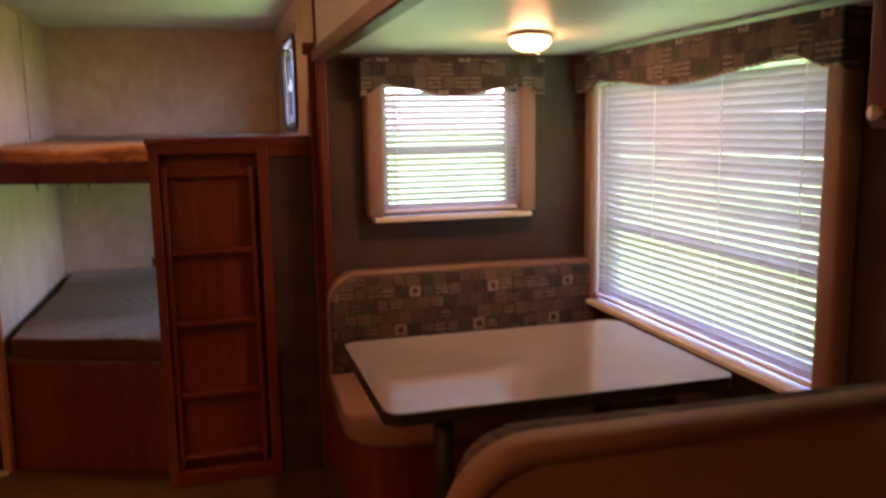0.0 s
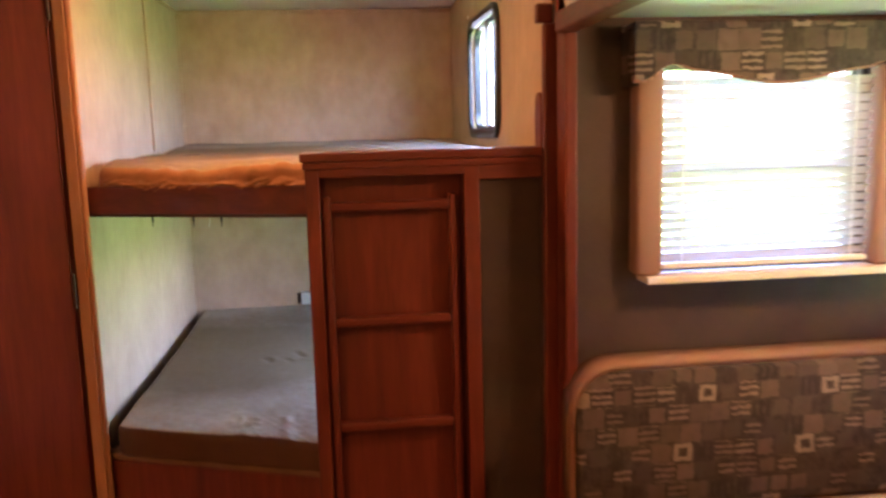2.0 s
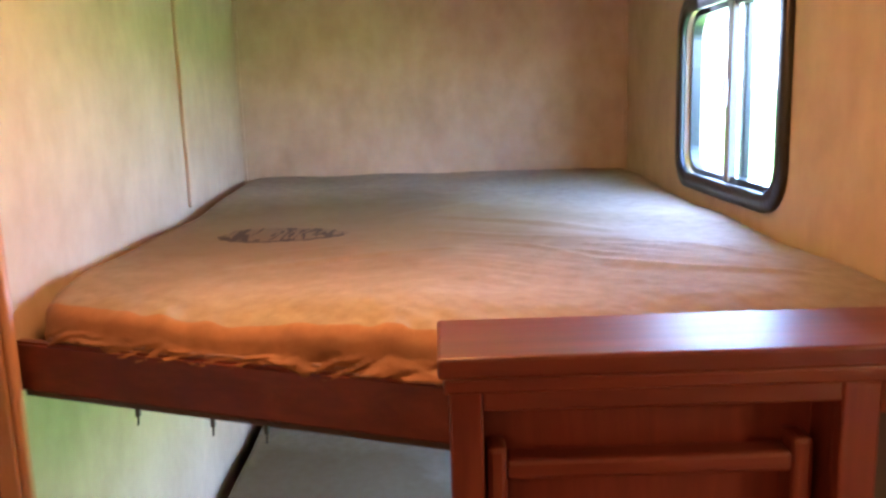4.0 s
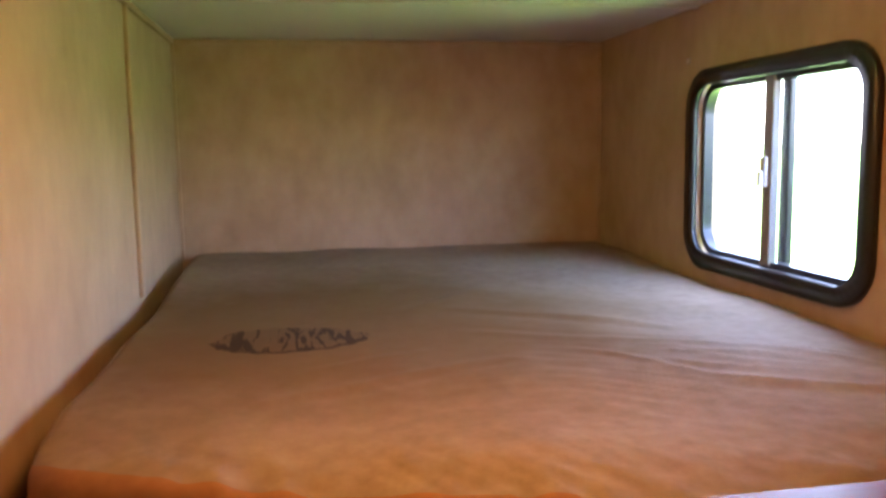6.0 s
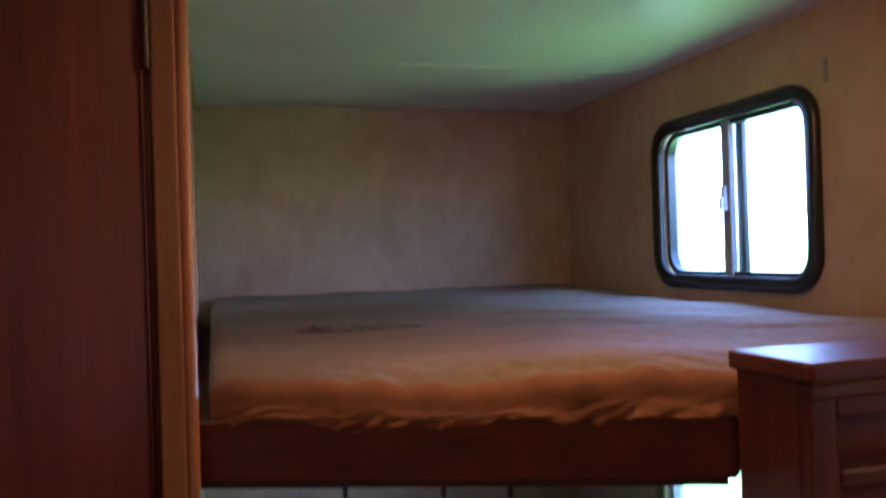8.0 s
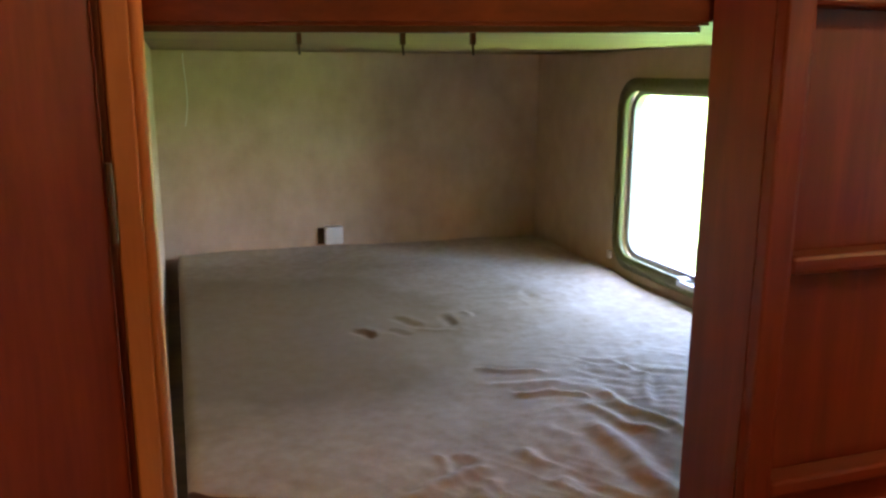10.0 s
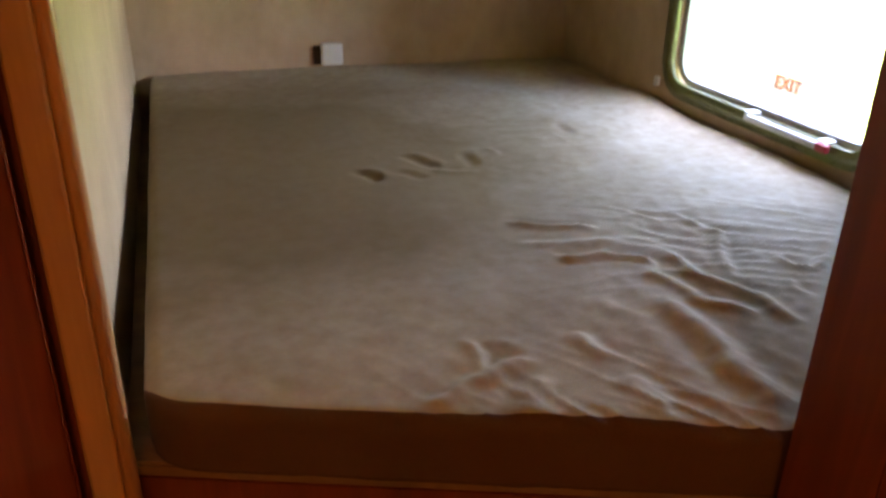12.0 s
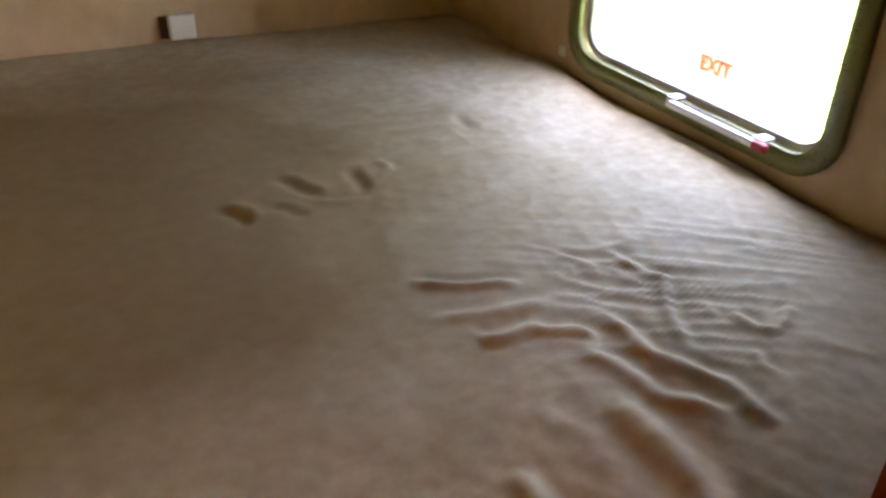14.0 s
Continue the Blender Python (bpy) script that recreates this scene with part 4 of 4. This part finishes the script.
def bench(name, y0, y1, back_at, label):
    """A dinette bench: wood box, plain seat cushion with a rounded corner."""
    b = thing(name, (1.7, (y0 + y1) / 2, 0.05), label, "bench")
    r = 0.16
    lo, hi = min(y0, y1), max(y0, y1)
    face = y0                          # the edge towards the table
    s = 1 if hi > face else -1

    def plan(inset):
        pts = [(SX - 0.004, face + s * inset)]
        for k in range(9):
            a = math.pi / 2 * k / 8
            pts.append((1.215 + inset + r - r * math.sin(a), face + s * (inset + r - r * math.cos(a))))
        pts += [(1.215 + inset, back_at), (SX - 0.004, back_at)]
        return pts
    part("base", prism(plan(0.02), 0.051, 0.36), CHERRY, b, "cherry bench box with a rounded corner")
    part("seat_cushion", prism(plan(0.0), 0.361, 0.445, 0.018), PLAIN_FABRIC, b, "plain tan seat cushion", True)
    return b


far = bench("dinette_bench", -0.78, SY - 0.04, SY - 0.012, "dinette bench with patterned back against the slide-out end wall")


def back_outline(x0, x1, z0, z1, r):
    pts = [(x1, z0), (x1, z1)]
    for k in range(9):
        a = math.pi / 2 * k / 8
        pts.append((x0 + r - r * math.sin(a), z1 - r + r * math.cos(a)))
    pts.append((x0, z0))
    return pts


part("backrest", slab(back_outline(1.235, 2.30, 0.447, 0.80, 0.10), "y", -0.235, SY - 0.03, 0.02), FABRIC, far, "block-patterned upholstered backrest", True)
bm = ring(back_outline(1.226, 2.305, 0.447, 0.818, 0.112), back_outline(1.2355, 2.30, 0.4475, 0.80, 0.10), "y", -0.222, SY - 0.02)
part("piping", bm, PLAIN_FABRIC, far, "plain tan border of the backrest", True)
near = bench("dinette_bench", -1.42, -1.90, -1.88, "dinette bench with its tan back towards the hall")
part("backrest", slab(back_outline(1.235, 2.30, 0.447, 0.815, 0.10), "y", -1.90, -1.80, 0.02), FABRIC, near, "block-patterned upholstered backrest", True)
part("back_board", slab(back_outline(1.205, 2.30, 0.052, 0.805, 0.14), "y", -1.955, -1.903, 0.012), PLAIN_FABRIC, near, "tan vinyl bench back")
bm = ring(back_outline(1.185, 2.31, 0.052, 0.837, 0.16), back_outline(1.206, 2.30, 0.053, 0.804, 0.139), "y", -1.965, -1.895)
part("cap", bm, PLAIN_FABRIC, near, "tan padded cap along the bench back", True)

tbl = thing("dinette_table", (1.66, -1.03, 0.05), "off-white laminate dinette table with a dark edge", "table")
T = (1.205, 2.135, -1.365, -0.695)
part("tabletop", prism(round_rect(T[0] + 0.004, T[1] - 0.004, T[2] + 0.004, T[3] - 0.004, 0.042), 0.662, 0.6905), LAMINATE, tbl, "glossy off-white laminate top")
part("edge_band", ring(round_rect(T[0], T[1], T[2], T[3], 0.046), round_rect(T[0] + 0.0042, T[1] - 0.0042, T[2] + 0.0042, T[3] - 0.0042, 0.0418), "z", 0.660, 0.6895), DARK_EDGE, tbl, "dark plastic edge band")
for x in (1.43, 1.915):
    bm = bmesh.new()
    rod(bm, (x, -1.04, 0.075), (x, -1.04, 0.64), 0.028, 18)
    leg = part("leg", bm, DARK_EDGE, tbl, "dark tubular table leg", True)
    bm = bmesh.new()
    rod(bm, (x, -1.04, 0.0505), (x, -1.04, 0.075), 0.085, 24, 0.04)
    part("floor_socket", bm, GREY, tbl, "", True)
    bm = bmesh.new()
    rod(bm, (x, -1.04, 0.64), (x, -1.04, 0.6615), 0.04, 24, 0.08)
    part("top_socket", bm, GREY, tbl, "", True)


# ---- dinette windows: sash, blind and padded surround ----


def blind_slat(length, tilt):
    """A thin curved slat along x, its centre at the origin."""
    bm = bmesh.new()
    rows = []
    for k in range(5):
        s = -0.0125 + 0.025 * k / 4
        c = 0.0016 * (1 - (s / 0.0125) ** 2)
        y, z = s * math.cos(tilt) - c * math.sin(tilt), s * math.sin(tilt) + c * math.cos(tilt)
        rows.append([bm.verts.new((-length / 2, y, z)), bm.verts.new((length / 2, y, z))])
    for a, b in zip(rows, rows[1:]):
        bm.faces.new((a[0], a[1], b[1], b[0]))
    return finish(bm, "slat", VINYL, True)


def dressed_window(name, hole, place, label, drop):
    """Built along x facing -y: sash, panes, blind and padded surround; place turns it into its wall. hole: width, z0, z1."""
    wdt, z0, z1 = hole
    h = wdt / 2
    win = thing(name, (0, 0, 0), label, "window", kind="structure")
    rect = lambda u, a, b: [(u, a), (u, b), (-u, b), (-u, a)]
    zm = z0 + (z1 - z0) * (0.467 if drop else 0.335)
    part("window_frame", ring(rect(h, z0, z1), rect(h - 0.03, z0 + 0.03, z1 - 0.03), "y", 0.02, 0.05), GREY, win, "grey aluminium frame")
    part("meeting_rail", one_box(-h + 0.03, h - 0.03, 0.024, 0.046, zm - 0.014, zm + 0.014, 0.003), GREY, win)
    spans = [(z0 + 0.03, zm - 0.014), (zm + 0.014, z1 - 0.03)]
    for a, b in spans:
        p = part("pane", one_box(-h + 0.03, h - 0.03, 0.034, 0.037, a, b), GLASS, win)
        p.visible_shadow = False
    # padded side boards and sill
    for s in (-1, 1):
        part("side_board", one_box(min(s * h, s * (h + 0.065)), max(s * h, s * (h + 0.065)), -0.062, -0.0005, z0 - 0.01, z1 - 0.02, 0.012), LAMBREQUIN, win, "padded rose-taupe side board", True)
    part("window_sill", one_box(-h - 0.042, h + 0.042, -0.076, -0.001, z0 - 0.028, z0 - 0.0102, 0.003), WHITE, win, "white window sill")
    # scalloped fabric valance
    top, base = z1 + 0.075, z1 - 0.030
    n = 48
    lower = []
    for k in range(n + 1):
        u = -1 + 2 * k / n
        e = abs(u)
        zz = base - 0.03 * (0.5 + 0.5 * math.cos(math.pi * min(1, e / 0.62))) + 0.018 * math.exp(-((e - 0.74) / 0.09) ** 2) - 0.022 * min(1.0, max(0.0, (e - 0.8) / 0.1))
        lower.append((u * (h + 0.085), zz))
    pts = lower + [(h + 0.085, top), (-h - 0.085, top)]
    val = part("valance", slab(pts, "y", -0.095, -0.070, 0.006), FABRIC, win, "scalloped block-patterned fabric valance")
    bm = bmesh.new()
    for (ax, az), (bx, bz) in zip(lower, lower[1:]):
        rod(bm, (ax, -0.084, az), (bx, -0.084, bz), 0.007, 6)
    part("welt", bm, PLAIN_FABRIC, val, "tan piped edge", True)
    for s in (-1, 1):
        part("valance_return", one_box(min(s * (h + 0.064), s * (h + 0.085)), max(s * (h + 0.064), s * (h + 0.085)), -0.0698, -0.0005, base - 0.035, top - 0.001, 0.004), FABRIC, val)
    # blind
    blind = thing(name.replace("window", "blind"), (0, 0, 0), "lowered white vinyl mini blind with tilted slats", "blind")
    part("head_rail", one_box(-h + 0.006, h - 0.006, -0.045, -0.015, z1 - 0.03, z1 - 0.002, 0.003), WHITE, blind)
    slat = blind_slat(wdt - 0.014, radians(-73 if not drop else -50))
    z = z0 + 0.028
    while z < z1 - 0.035:
        ob = part("slat", slat, VINYL, blind)
        ob.matrix_basis = pose(random.uniform(-0.001, 0.001), -0.03, z, random.uniform(-1.5, 1.5), random.uniform(-0.1, 0.1), 0)
        z += 0.0215 if drop else 0.0235
    part("bottom_rail", one_box(-h + 0.006, h - 0.006, -0.042, -0.018, z0 + 0.002, z0 + 0.014, 0.003), WHITE, blind)
    for u in ((-0.8, 0.8) if drop else (-0.86, -0.3, 0.3, 0.86)):
        bm = bmesh.new()
        for y in (-0.0435, -0.0165):
            box(bm, u * h - 0.0015, u * h + 0.0015, y - 0.0006, y + 0.0006, z0 + 0.012, z1 - 0.03)
        part("ladder_cord", bm, WHITE, blind, "white ladder cord")
    for o in (win, blind):
        o.matrix_basis = place
    return win, blind


dressed_window("window_3", (DW[1] - DW[0], DW[2], DW[3]), pose((DW[0] + DW[1]) / 2, SY, 0), "drop window with blind, padded surround and valance", True)
big, bigblind = dressed_window("window_4", (BW[1] - BW[0], BW[2], BW[3]), pose(SX, (BW[0] + BW[1]) / 2, 0, 0, 0, -90), "large window with lowered blind, padded surround and valance", False)
part("tilt_latch", one_box(-0.612, -0.565, -0.066, -0.046, 0.948, 0.964, 0.003), BROWN_PLASTIC, bigblind, "dark blind hold-down clip")
part("tilt_latch", one_box(-0.612, -0.565, -0.066, -0.046, 0.705, 0.721, 0.003), BROWN_PLASTIC, bigblind, "dark blind hold-down clip")

# ---- overhead cabinet beyond the large window ----
oc = thing("wall_cabinet", (2.17, -2.2, 1.325), "cherry overhead cabinet above the bench", "cabinet")
part("body", one_box(2.032, 2.316, -2.55, -1.86, 1.325, 1.605, 0.004), CHERRY, oc)
dr = part("door", one_box(2.014, 2.0315, -2.54, -1.868, 1.335, 1.598, 0.004), CHERRY, oc, "cherry cabinet door")
bm = bmesh.new()
rod(bm, (2.0135, -1.905, 1.352), (1.992, -1.905, 1.352), 0.011, 12, 0.014)
part("knob", bm, WHITE, dr, "small pale knob", True)

# thin cord on the end wall above the lower bunk
cd = thing("thin_cord", (0.09, D - 0.004, 0.95), "thin pale cord hanging down the wallpaper", "cord")
bm = bmesh.new()
pts = [Vector((0.088 + 0.010 * math.sin(k * 0.35) * k / 9, D - 0.003, 1.155 - 0.021 * k)) for k in range(11)]
for a, b in zip(pts, pts[1:]):
    rod(bm, a, b, 0.0014, 6)
part("cord", bm, WHITE, cd)
